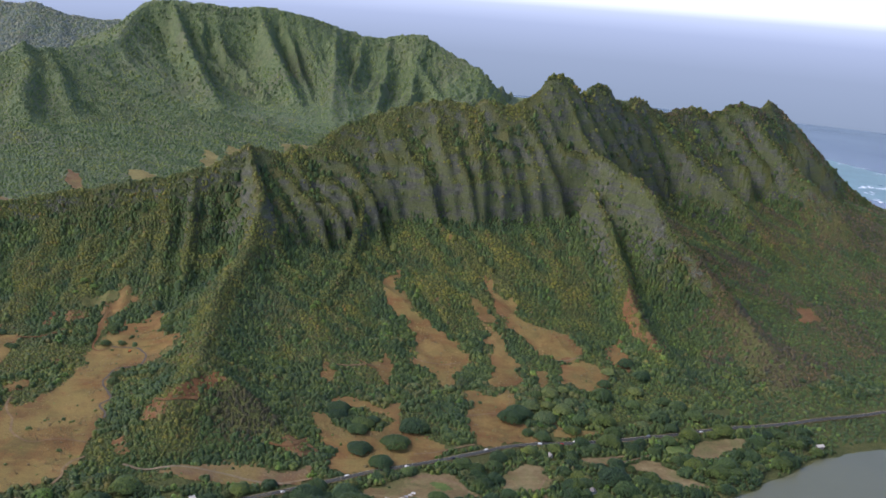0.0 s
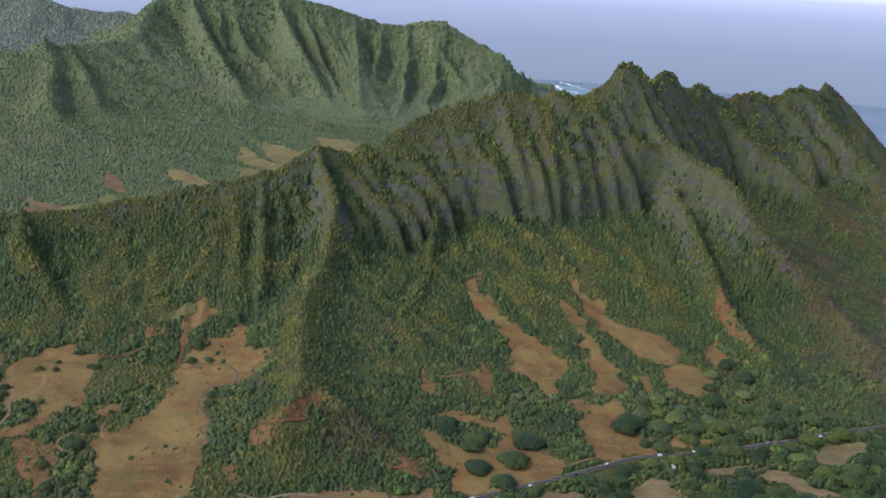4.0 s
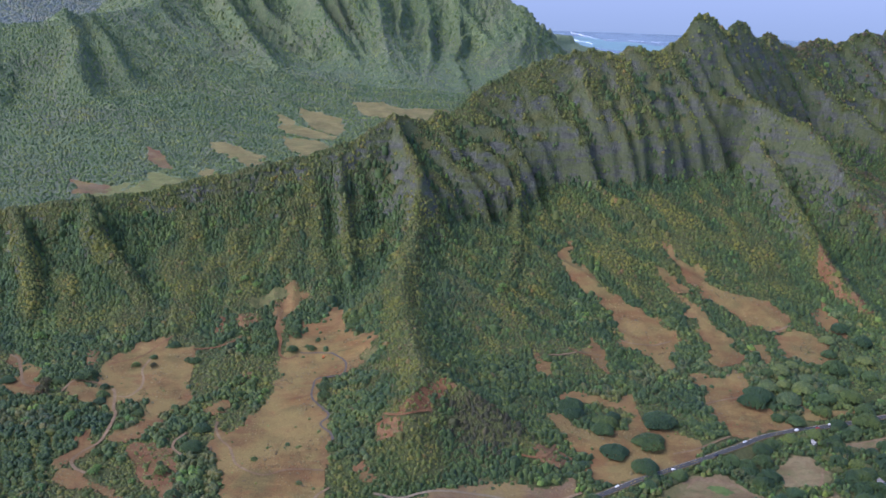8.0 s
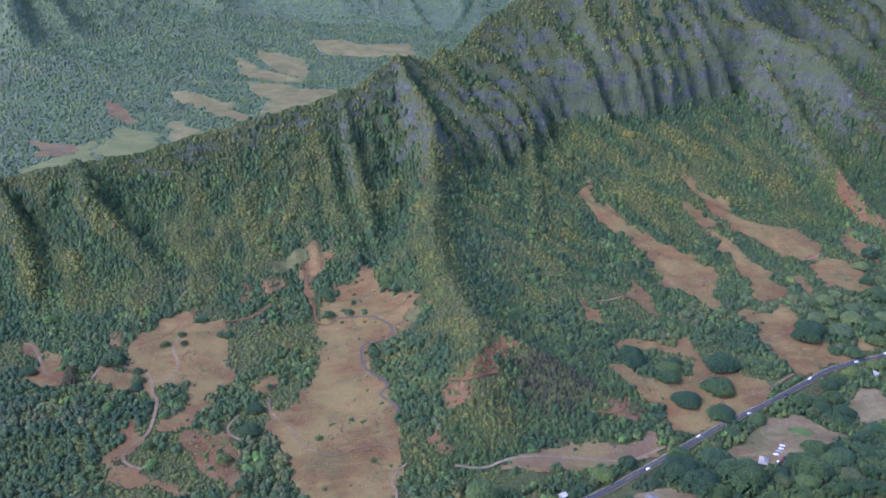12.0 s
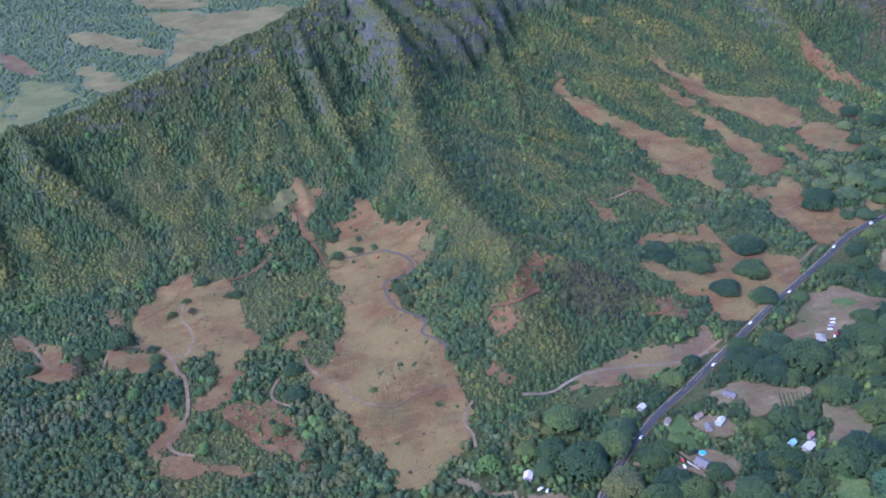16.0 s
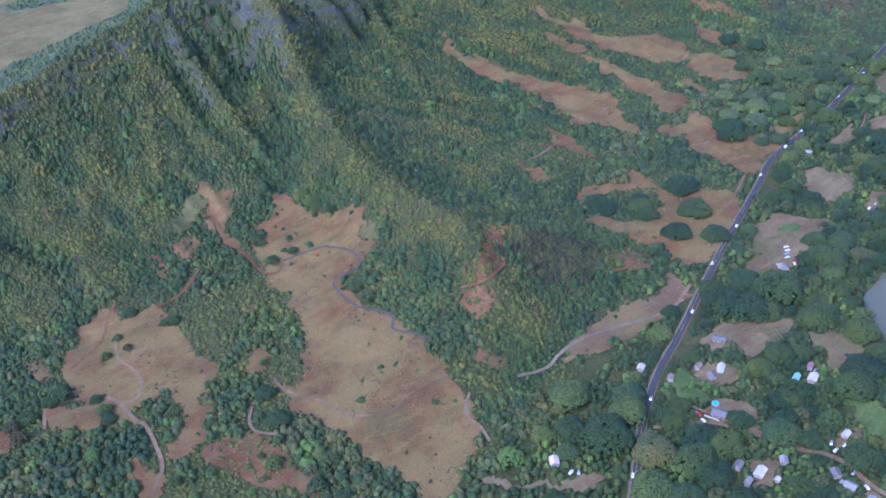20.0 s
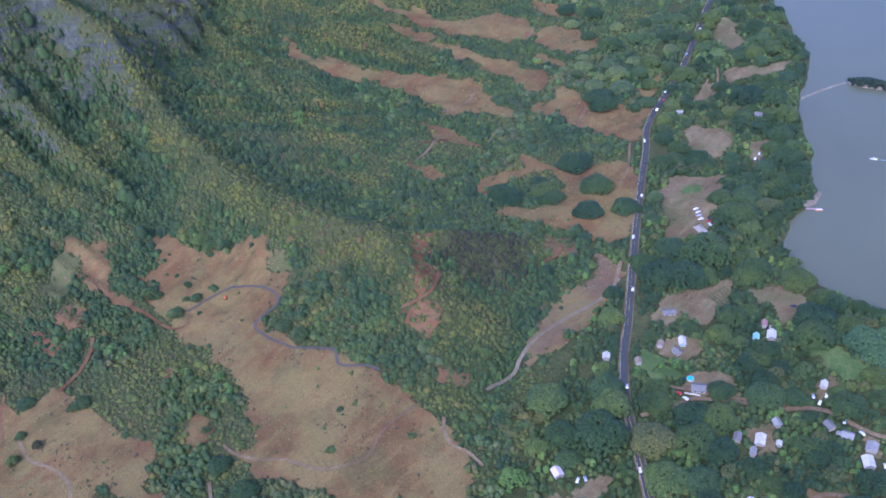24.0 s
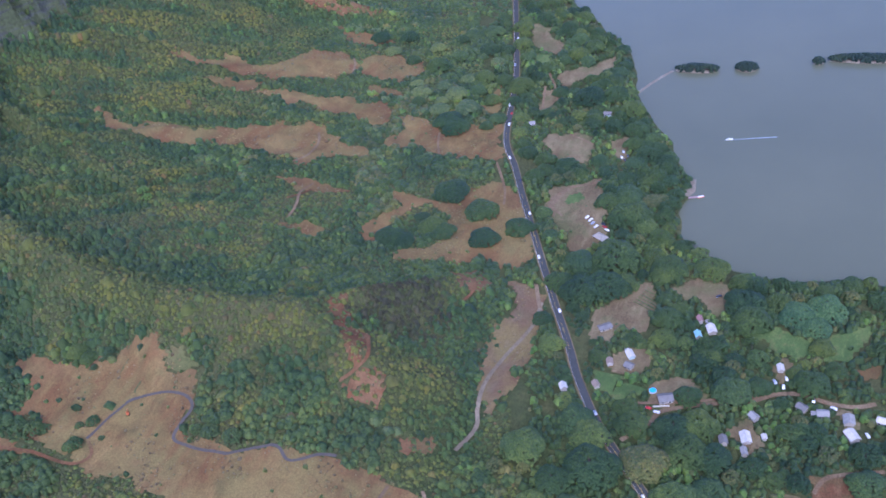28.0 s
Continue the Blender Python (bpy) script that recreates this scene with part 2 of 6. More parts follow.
def soil_mat(name, a, b, c, spot, green=0.0, rim=False):
    """Grass or earth: broad stains, streaks and fine grain, with green tufts in places."""
    m, t, p = nodes_of(name)
    geo = t.nodes.new("ShaderNodeNewGeometry")
    pos = geo.outputs["Position"]
    n1, n2, n3 = noise_node(t, 0.02, 5, 0.6, vector=pos), noise_node(t, 0.11, 5, 0.65, vector=pos), noise_node(t, 0.9, 4, 0.7, vector=pos)
    base = ramp(t, mix(t, 0.35, n1, n2), [(0.4, a), (0.5, b), (0.58, c)])
    drift = t.nodes.new("ShaderNodeVectorMath")
    drift.operation = "MULTIPLY"
    link(t, pos, drift.inputs[0])
    drift.inputs[1].default_value = (0.5, 1.6, 1.0)
    strands = noise_node(t, 0.07, 6, 0.7, vector=drift.outputs[0])
    base = mix(t, span(t, strands, 0.52, 0.62, 0, 0.45), base, tuple(q * 1.25 for q in c))
    base = mix(t, span(t, strands, 0.44, 0.36, 0, 0.5), base, tuple(q * 0.8 for q in a))
    base = mix(t, span(t, n2, 0.54, 0.64, 0, 0.6), base, spot)
    if green:
        base = mix(t, span(t, noise_node(t, 0.035, 4, 0.6, vector=pos), 0.5, 0.62, 0, green), base, (0.11, 0.12, 0.035))
    edge = t.nodes.new("ShaderNodeAttribute")
    edge.attribute_name = "rim"
    worn = maths(t, "ADD", edge.outputs["Fac"], maths(t, "MULTIPLY", maths(t, "SUBTRACT", noise_node(t, 0.05, 4, 0.6, vector=pos), 0.5), 34.0))
    base = mix(t, span(t, worn, -2.0, 13.0, 0.6 if rim else 0.0, 0.0), base, (0.172, 0.088, 0.036))
    if rim:
        base = mix(t, span(t, noise_node(t, 0.022, 4, 0.6, vector=pos), 0.47, 0.6, 0, 0.75), base, (0.225, 0.165, 0.05))
        base = mix(t, span(t, noise_node(t, 0.03, 4, 0.6, vector=drift.outputs[0]), 0.53, 0.64, 0, 0.6), base, spot)
    pale = span(t, noise_node(t, 0.045, 6, 0.7, vector=pos), 0.56, 0.68, 0, 0.5)
    base = mix(t, pale, base, c)
    base = mix(t, 0.6, base, ramp(t, n3, [(0.34, (0.5, 0.5, 0.48)), (0.66, (1.42, 1.4, 1.35))]), "MULTIPLY")
    link(t, base, p.inputs["Base Color"])
    p.inputs["Roughness"].default_value = 0.95
    p.inputs["Specular IOR Level"].default_value = 0.2
    bump(t, p, mix(t, 0.5, n2, n3), 1.0)
    return m


PASTURE = soil_mat("dry_pasture", (0.14, 0.08, 0.027), (0.195, 0.124, 0.038), (0.24, 0.162, 0.052), (0.172, 0.078, 0.027), 0.35, True)
VALLEY_GRASS = soil_mat("valley_grass", (0.165, 0.13, 0.045), (0.205, 0.168, 0.056), (0.24, 0.2, 0.07), (0.175, 0.125, 0.05), 0.5)
MEADOW = soil_mat("valley_meadow", (0.14, 0.15, 0.045), (0.175, 0.178, 0.052), (0.21, 0.2, 0.065), (0.17, 0.125, 0.05), 0.4)
EARTH = soil_mat("red_earth", (0.131, 0.058, 0.022), (0.176, 0.090, 0.035), (0.210, 0.122, 0.050), (0.194, 0.066, 0.021), 0.35)
FIELD = soil_mat("grazed_field", (0.125, 0.080, 0.037), (0.165, 0.110, 0.053), (0.200, 0.145, 0.074), (0.160, 0.090, 0.041), 0.45, True)
BARE = soil_mat("yard_earth", (0.145, 0.1, 0.042), (0.195, 0.142, 0.062), (0.24, 0.182, 0.084), (0.15, 0.125, 0.045), 0.55)
STRAW = foliage_mat("dry_grass_tufts", [(0.0, (0.16, 0.105, 0.045)), (0.4, (0.21, 0.145, 0.06)), (0.75, (0.27, 0.195, 0.085)), (0.93, (0.18, 0.155, 0.05)), (1.0, (0.12, 0.13, 0.036))], dryness=0.1)
LAWN = soil_mat("lawn_grass", (0.075, 0.115, 0.028), (0.105, 0.152, 0.036), (0.15, 0.18, 0.046), (0.16, 0.15, 0.05))
WEED = soil_mat("weedy_grass", (0.09, 0.095, 0.026), (0.12, 0.122, 0.034), (0.15, 0.14, 0.045), (0.14, 0.1, 0.036))
TRACK = soil_mat("track_dirt", (0.158, 0.103, 0.049), (0.210, 0.142, 0.070), (0.252, 0.180, 0.092), (0.189, 0.098, 0.041))
PALE_DIRT = soil_mat("pale_track_dirt", (0.18, 0.14, 0.08), (0.225, 0.175, 0.1), (0.265, 0.21, 0.125), (0.19, 0.12, 0.065))
SAND = soil_mat("spit_sand", (0.223, 0.179, 0.112), (0.283, 0.231, 0.150), (0.328, 0.275, 0.187), (0.209, 0.149, 0.093))
TARMAC = plain_mat("worn_tarmac", (0.1, 0.085, 0.064), 0.9, vary=0.25, scale=0.3)
ROADSKIN = plain_mat("highway_asphalt", (0.068, 0.067, 0.055), 0.95, vary=0.25, scale=0.15)
PAINT_LINE = plain_mat("road_paint", (0.6, 0.58, 0.5), 0.7)
YELLOW_LINE = plain_mat("yellow_road_paint", (0.5, 0.35, 0.06), 0.7)
BARK = plain_mat("bark", (0.13, 0.1, 0.075), 0.95, vary=0.3, scale=2.0)
WATER, wt, wp = nodes_of("sea_water")
wpos = wt.nodes.new("ShaderNodeNewGeometry").outputs["Position"]
shoal = ramp(wt, noise_node(wt, 0.004, 5, vector=wpos), [(0.3, (0.12, 0.122, 0.066)), (0.7, (0.148, 0.146, 0.078))])
wsep = wt.nodes.new("ShaderNodeSeparateXYZ")
link(wt, wpos, wsep.inputs[0])
deep = ramp(wt, noise_node(wt, 0.0016, 5, vector=wpos), [(0.35, (0.13, 0.19, 0.24)), (0.65, (0.17, 0.235, 0.29))])
link(wt, mix(wt, span(wt, maths(wt, "ADD", wsep.outputs[0], maths(wt, "MULTIPLY", wsep.outputs[1], 0.5)), 1150, 1700), shoal, deep), wp.inputs["Base Color"])
wp.inputs["Roughness"].default_value = 0.24
wp.inputs["Specular IOR Level"].default_value = 0.32
bump(wt, wp, mix(wt, 0.5, noise_node(wt, 0.12, 4, vector=wpos), noise_node(wt, 0.5, 3, vector=wpos)), 0.35, 0.4)
WAKE = plain_mat("thin_wake_foam", (0.5, 0.52, 0.53), 0.9, vary=0.1)
MANGROVE = foliage_mat("mangrove_leaves", [(0.0, (0.022, 0.042, 0.02)), (1.0, (0.045, 0.07, 0.03))], dryness=0.05)
FOAM = plain_mat("sea_foam", (0.85, 0.87, 0.88), 0.9, vary=0.05)


# ---- terrain: plan coordinates in metres, x along the coast, y inland ----
def spline(pts, step=12.0):
    """A smooth curve through the points, sampled about every step metres."""
    p = np.array(pts, float)
    p = np.vstack([2 * p[0] - p[1], p, 2 * p[-1] - p[-2]])
    out = []
    for i in range(1, len(p) - 2):
        n = max(2, int(np.linalg.norm(p[i + 1, :2] - p[i, :2]) / step))
        t = (np.arange(n) / n)[:, None]
        a, b, c, d = p[i - 1], p[i], p[i + 1], p[i + 2]
        out.append(0.5 * (2 * b + (c - a) * t + (2 * a - 5 * b + 4 * c - d) * t * t + (3 * b - a - 3 * c + d) * t ** 3))
    return np.vstack(out + [p[-2][None]])


def along(X, Y, line):
    """For every place: distance to the line, the line's height there, the way along it and the side (positive: to its left)."""
    best = np.full(X.shape, 1e9)
    z, s, side = np.zeros(X.shape), np.zeros(X.shape), np.ones(X.shape)
    run = 0.0
    for a, b in zip(line[:-1], line[1:]):
        e = b[:2] - a[:2]
        n = math.hypot(*e) or 1e-6
        t = np.clip(((X - a[0]) * e[0] + (Y - a[1]) * e[1]) / (n * n), 0, 1)
        dx, dy = X - a[0] - t * e[0], Y - a[1] - t * e[1]
        d = np.hypot(dx, dy)
        m = d < best
        best[m] = d[m]
        if len(a) > 2:
            z[m] = (a[2] + t * (b[2] - a[2]))[m]
        s[m] = (run + t * n)[m]
        side[m] = np.sign(e[0] * dy - e[1] * dx)[m]
        run += n
    return best, z, s, side


def inside(X, Y, poly):
    r = np.zeros(X.shape, bool)
    for (x0, y0), (x1, y1) in zip(poly, poly[1:] + poly[:1]):
        if y0 != y1:
            r ^= ((y0 > Y) != (y1 > Y)) & (X < (x1 - x0) * (Y - y0) / (y1 - y0) + x0)
    return r


def signed(X, Y, poly):
    """Distance to the outline, positive inside."""
    ring = np.array(poly + poly[:1], float)
    return np.where(inside(X, Y, poly), 1, -1) * along(X, Y, ring)[0]


def lattice(ix, iy, seed):
    h = (ix.astype(np.int64) * 374761393 + iy.astype(np.int64) * 668265263 + seed * 974634533) & 0x7FFFFFFF
    h = ((h ^ (h >> 13)) * 1274126177) & 0x7FFFFFFF
    h = ((h ^ (h >> 16)) * 668265263) & 0x7FFFFFFF
    return (h % 65536) / 32768.0 - 1


def wave(x, y, seed=0):
    """Smooth value noise from -1 to 1, one cell a unit."""
    x, y = np.broadcast_arrays(np.asarray(x, float), np.asarray(y, float))
    ix, iy = np.floor(x), np.floor(y)
    u, v = x - ix, y - iy
    u, v = u * u * u * (u * (6 * u - 15) + 10), v * v * v * (v * (6 * v - 15) + 10)
    a, b = lattice(ix, iy, seed), lattice(ix + 1, iy, seed)
    c, d = lattice(ix, iy + 1, seed), lattice(ix + 1, iy + 1, seed)
    return (a + (b - a) * u) * (1 - v) + (c + (d - c) * u) * v


def rough(x, y, seed=0, octaves=4):
    return sum(wave(x * 2 ** k, y * 2 ** k, seed + k) * 0.5 ** k for k in range(octaves))


def smax(a, b, k):
    k = k * np.clip(np.minimum(a, b) / 15, 0.01, 1)
    return np.maximum(a, b) + np.maximum(k - np.abs(a - b), 0) ** 2 / (4 * k)


ROAD = [(-520, 560), (-400, 655), (-330, 715), (-287, 752), (-233, 801), (-191, 830), (-157, 848), (-100, 880), (7, 938), (65, 968),
        (110, 993), (180, 1013), (256, 1034), (449, 1104), (700, 1200), (1050, 1330)]
POND = [(-60, 520), (-24, 653), (-37, 708), (-32, 751), (-4, 797), (35, 812), (86, 804), (143, 842), (237, 896), (325, 923), (379, 963),
        (471, 1039), (560, 1065), (690, 1020), (760, 900), (760, 300), (300, 250), (0, 330)]
COAST = [(-6000, -3000), (2600, -3000), (1900, 700), (1500, 1500), (1103, 2360), (980, 2900), (700, 3350), (470, 3800), (360, 4100), (100, 5200), (-1900, 5600),
         (-2000, 7000), (-6000, 7000)]
# crest lines: x, y, height
MAIN = [(-1500, 1210, 120), (-1050, 1270, 128), (-751, 1340, 142), (-684, 1350, 152), (-584, 1368, 160), (-478, 1383, 181), (-364, 1400, 206), (-316, 1407, 222),
        (-263, 1426, 250), (-235, 1446, 238), (-208, 1466, 244), (-190, 1478, 236), (-174, 1488, 249), (-107, 1535, 288), (-25, 1558, 308), (90, 1578, 318), (140, 1592, 322), (163, 1603, 334),
        (180, 1612, 359), (202, 1624, 364), (220, 1638, 357), (236, 1653, 336), (256, 1674, 343), (277, 1694, 348), (293, 1712, 340), (308, 1730, 319), (365, 1795, 316), (420, 1840, 296), (485, 1876, 303), (530, 1900, 291),
        (587, 1919, 313), (640, 1965, 302), (676, 2006, 304), (770, 2080, 240), (900, 2180, 130), (1000, 2260, 40)]
SPUR_ROCK = [(-263, 1426, 250), (-246, 1388, 216), (-232, 1350, 188), (-236, 1322, 152), (-238, 1290, 128), (-246, 1250, 117), (-255, 1200, 106), (-252, 1150, 92), (-249, 1105, 83), (-246, 1060, 81),
             (-238, 1018, 79), (-245, 985, 68), (-249, 955, 55), (-240, 920, 34), (-232, 895, 18)]
SPUR_EAST = [(202, 1624, 364), (230, 1580, 292), (257, 1545, 252), (300, 1506, 234), (329, 1473, 217), (345, 1445, 190), (358, 1422, 166), (388, 1392, 138), (430, 1340, 95), (465, 1270, 52)]
SPUR_BROW = [(-238, 1018, 79), (-205, 1000, 68), (-170, 976, 52), (-142, 952, 36), (-122, 934, 25), (-104, 916, 11)]
SPUR_SCAR = [(250, 1500, 205), (272, 1440, 158), (284, 1380, 122), (286, 1320, 94), (300, 1265, 66), (318, 1210, 44)]
SPUR_OUTER = [(365, 1795, 316), (433, 1762, 252), (520, 1700, 180), (600, 1630, 105), (660, 1560, 50)]
SPUR_END = [(587, 1919, 313), (645, 1860, 240), (725, 1790, 160), (800, 1720, 75)]
SPUR_MID = [(-150, 1505, 258), (-118, 1466, 205), (-98, 1428, 168), (-102, 1385, 132), (-104, 1340, 108), (-122, 1275, 92), (-136, 1220, 77), (-128, 1160, 58), (-112, 1105, 40)]
SPUR_BOW = [(-335, 1402, 212), (-328, 1360, 166), (-324, 1325, 137), (-318, 1280, 107), (-312, 1225, 78), (-312, 1190, 62)]
SPUR_WEST = [(-650, 1362, 158), (-632, 1318, 150), (-622, 1292, 134), (-580, 1245, 105), (-535, 1195, 70), (-512, 1160, 50)]
SPUR_EDGE = [(-735, 1344, 146), (-705, 1280, 125), (-683, 1230, 98), (-668, 1170, 62)]
# single ribs on the lower slopes and the buttresses of the cliffs, from the top down
RIBS = [[(-190, 1482), (-172, 1420), (-155, 1375), (-143, 1315)], [(-150, 1450), (-126, 1391), (-104, 1343), (-89, 1315)], [(-99, 1448), (-72, 1415), (-54, 1362)],
        [(-36, 1472), (-3, 1430), (20, 1372), (31, 1304), (37, 1258)], [(36, 1464), (57, 1396), (75, 1331)], [(100, 1430), (117, 1360), (126, 1309)], [(185, 1461), (192, 1373), (200, 1300)],
        [(-576, 1352), (-549, 1305), (-524, 1238)], [(-425, 1375), (-451, 1314), (-478, 1268), (-496, 1230), (-508, 1185)], [(-375, 1375), (-394, 1311), (-414, 1258)],
        [(-509, 1362), (-517, 1299), (-506, 1243)], [(-692, 1335), (-675, 1281), (-647, 1213)]]
BUTTRESSES = [[(-90, 1540), (-61, 1493), (-38, 1470)], [(0, 1552), (18, 1495), (34, 1462)], [(66, 1560), (80, 1485), (93, 1452)], [(112, 1566), (124, 1494), (130, 1438)],
              [(160, 1580), (180, 1509), (200, 1462)], [(262, 1530), (278, 1480), (288, 1425)]]
FAR = [(-2300, 2250, 240), (-1500, 2300, 250), (-1035, 2400, 262), (-1001, 2450, 284), (-967, 2500, 266), (-864, 2700, 284), (-872, 2800, 303), (-875, 3000, 363),
       (-823, 3050, 386), (-636, 3120, 378), (-524, 3170, 379), (-423, 3200, 362), (-252, 3300, 310), (-125, 3330, 311), (-61, 3333, 325), (45, 3320, 269),
       (139, 3260, 226), (198, 3240, 159), (290, 3210, 40)]
FAR_WEST = [(-3000, 4100, 300), (-1844, 4300, 290), (-1703, 4300, 296), (-1509, 4350, 246), (-1369, 4400, 240), (-1200, 4450, 200), (-900, 4480, 60)]

FAR_SPURS = [[(-867, 2720, 280), (-790, 2615, 224), (-640, 2480, 118), (-560, 2400, 60)],
             [(-800, 3060, 384), (-680, 2800, 262), (-564, 2572, 168), (-500, 2510, 120), (-420, 2430, 58)],
             [(-560, 3150, 376), (-440, 2880, 228), (-343, 2666, 130), (-254, 2600, 94), (-190, 2540, 56)],
             [(-330, 3250, 328), (-300, 2950, 215), (-272, 2640, 130), (-235, 2520, 70)],
             [(-120, 3330, 310), (-20, 3130, 190), (60, 2980, 104), (120, 2880, 52)],
             [(-1001, 2450, 282), (-940, 2330, 234), (-917, 2230, 210), (-885, 2170, 160), (-820, 2110, 100), (-760, 2050, 58)],
             [(-967, 2500, 266), (-900, 2400, 236), (-850, 2302, 202), (-785, 2210, 118), (-720, 2130, 60)]]


def plain(X, Y):
    """The coastal lowland, rising inland from the road, and the floor of the valley behind the ridge."""
    u = (X - 65) * -0.39 + (Y - 964) * 0.92
    z = 6.5 + np.clip(u, -30, 420) * 0.088
    back = 1 / (1 + np.exp(-(Y - 1560 - 0.35 * (X + 300)) / 60))
    z = z * (1 - back) + (54 + 0.045 * np.clip(Y - 1900, -60, 620) * np.clip((150 - X) / 400, 0, 1)) * back
    return z + 1.6 * rough(X / 90, Y / 90, 3)


# how the slopes fall away from a crest: metres off it, and what is left of its height
WEST_FALL = ((0, 20, 50, 85, 145, 220, 300, 420, 560), (1, 0.78, 0.58, 0.43, 0.28, 0.13, 0.08, 0.03, 0))
CLIFF_FALL = ((0, 18, 48, 72, 88, 106, 150, 200, 245, 300, 400, 520, 660), (1, 0.92, 0.76, 0.64, 0.56, 0.38, 0.31, 0.245, 0.195, 0.12, 0.05, 0.02, 0))
SPINE = np.array([(-1500, 1190), (-700, 1345), (-330, 1405), (-110, 1535), (190, 1615), (360, 1790), (680, 2005), (1000, 2260)], float)
FAR_SPINE = np.array([(-2300, 2250), (-1050, 2400), (-870, 2800), (-840, 3050), (-300, 3260), (290, 3230)], float)


def ribs_of(s, d, length, seed):
    """Ribs that run down a slope, sharp on their backs and hollow between: 0 on a rib, 1 in a gully."""
    a = s / length + 1.1 * wave(s / (1.9 * length), d / 700, seed) + 0.5 * wave(s / (0.8 * length), d / 500, seed + 4)
    b = s / length * 2.3 + 1.2 * wave(s / length, d / 200, seed + 1)
    big = np.abs(np.sin(math.pi * a)) ** 0.8 * (0.7 + 0.5 * wave(s / (1.2 * length), 0.5 + d / 400, seed + 2))
    return 0.82 * big + 0.18 * np.abs(np.sin(math.pi * b))


def main_ridge(X, Y, base):
    """The ridge above the coast: ribbed green slopes in the west, buttressed cliffs over a talus in the east."""
    d, z, s, side = along(X, Y, spline(MAIN))
    s = along(X, Y, SPINE)[2] + 9 * rough(X / 60, Y / 60, 29, 2)
    west = np.clip((-X - 205) / 80, 0, 1)
    s = s - np.where(side < 0, d, 0) * (0.42 - 0.32 * west)
    rib = ribs_of(s, d, 66.0, 20)
    grow = np.clip(d / 14, 0, 1) / (1 + (d / 235) ** 4)
    dm = np.maximum(d + (grow * d) * (0.42 + 0.12 * west) * (rib - 0.38) + np.clip(d / 30, 0, 1) * (2.0 * rough(X / 24, Y / 24, 25, 3)), 0)
    # buttresses step forward and chutes cut back at the foot of the cliffs
    dm = dm + (1 - west) * (20 * (rib - 0.4) + 16 * rough(s / 130, d / 200, 27, 2)) * np.exp(-((d - 95) / 50) ** 2)
    front = west * np.interp(dm, *WEST_FALL) + (1 - west) * np.interp(dm, *CLIFF_FALL)
    fall = np.where(side < 0, front, np.exp(-dm / 120))
    return np.maximum(z - base, 0) * fall, d, s


def ridge(X, Y, crest, base, front, behind, ribs, length, seed, spine=None):
    """Height above the base of one crest: an exponential slope on each side and ribs that run down from it."""
    d, z, s, side = along(X, Y, spline(crest))
    d0 = d
    if spine is not None:
        s = along(X, Y, spine)[2]
    s = s + 7 * rough(X / 70, Y / 70, seed + 9, 3)
    reach = 125 if front < 200 else 420
    d = np.maximum(d + ribs * (ribs_of(s, d, length, seed) - 0.4) * d / (1 + (d / reach) ** 3) + 1.2 * np.clip(d / 40, 0, 1) * rough(X / 22, Y / 22, seed + 5, 3) - 3, 0)
    run = np.where(side < 0, front, behind)
    return np.maximum(z - base, 0) * np.exp(-d / run), d0, s


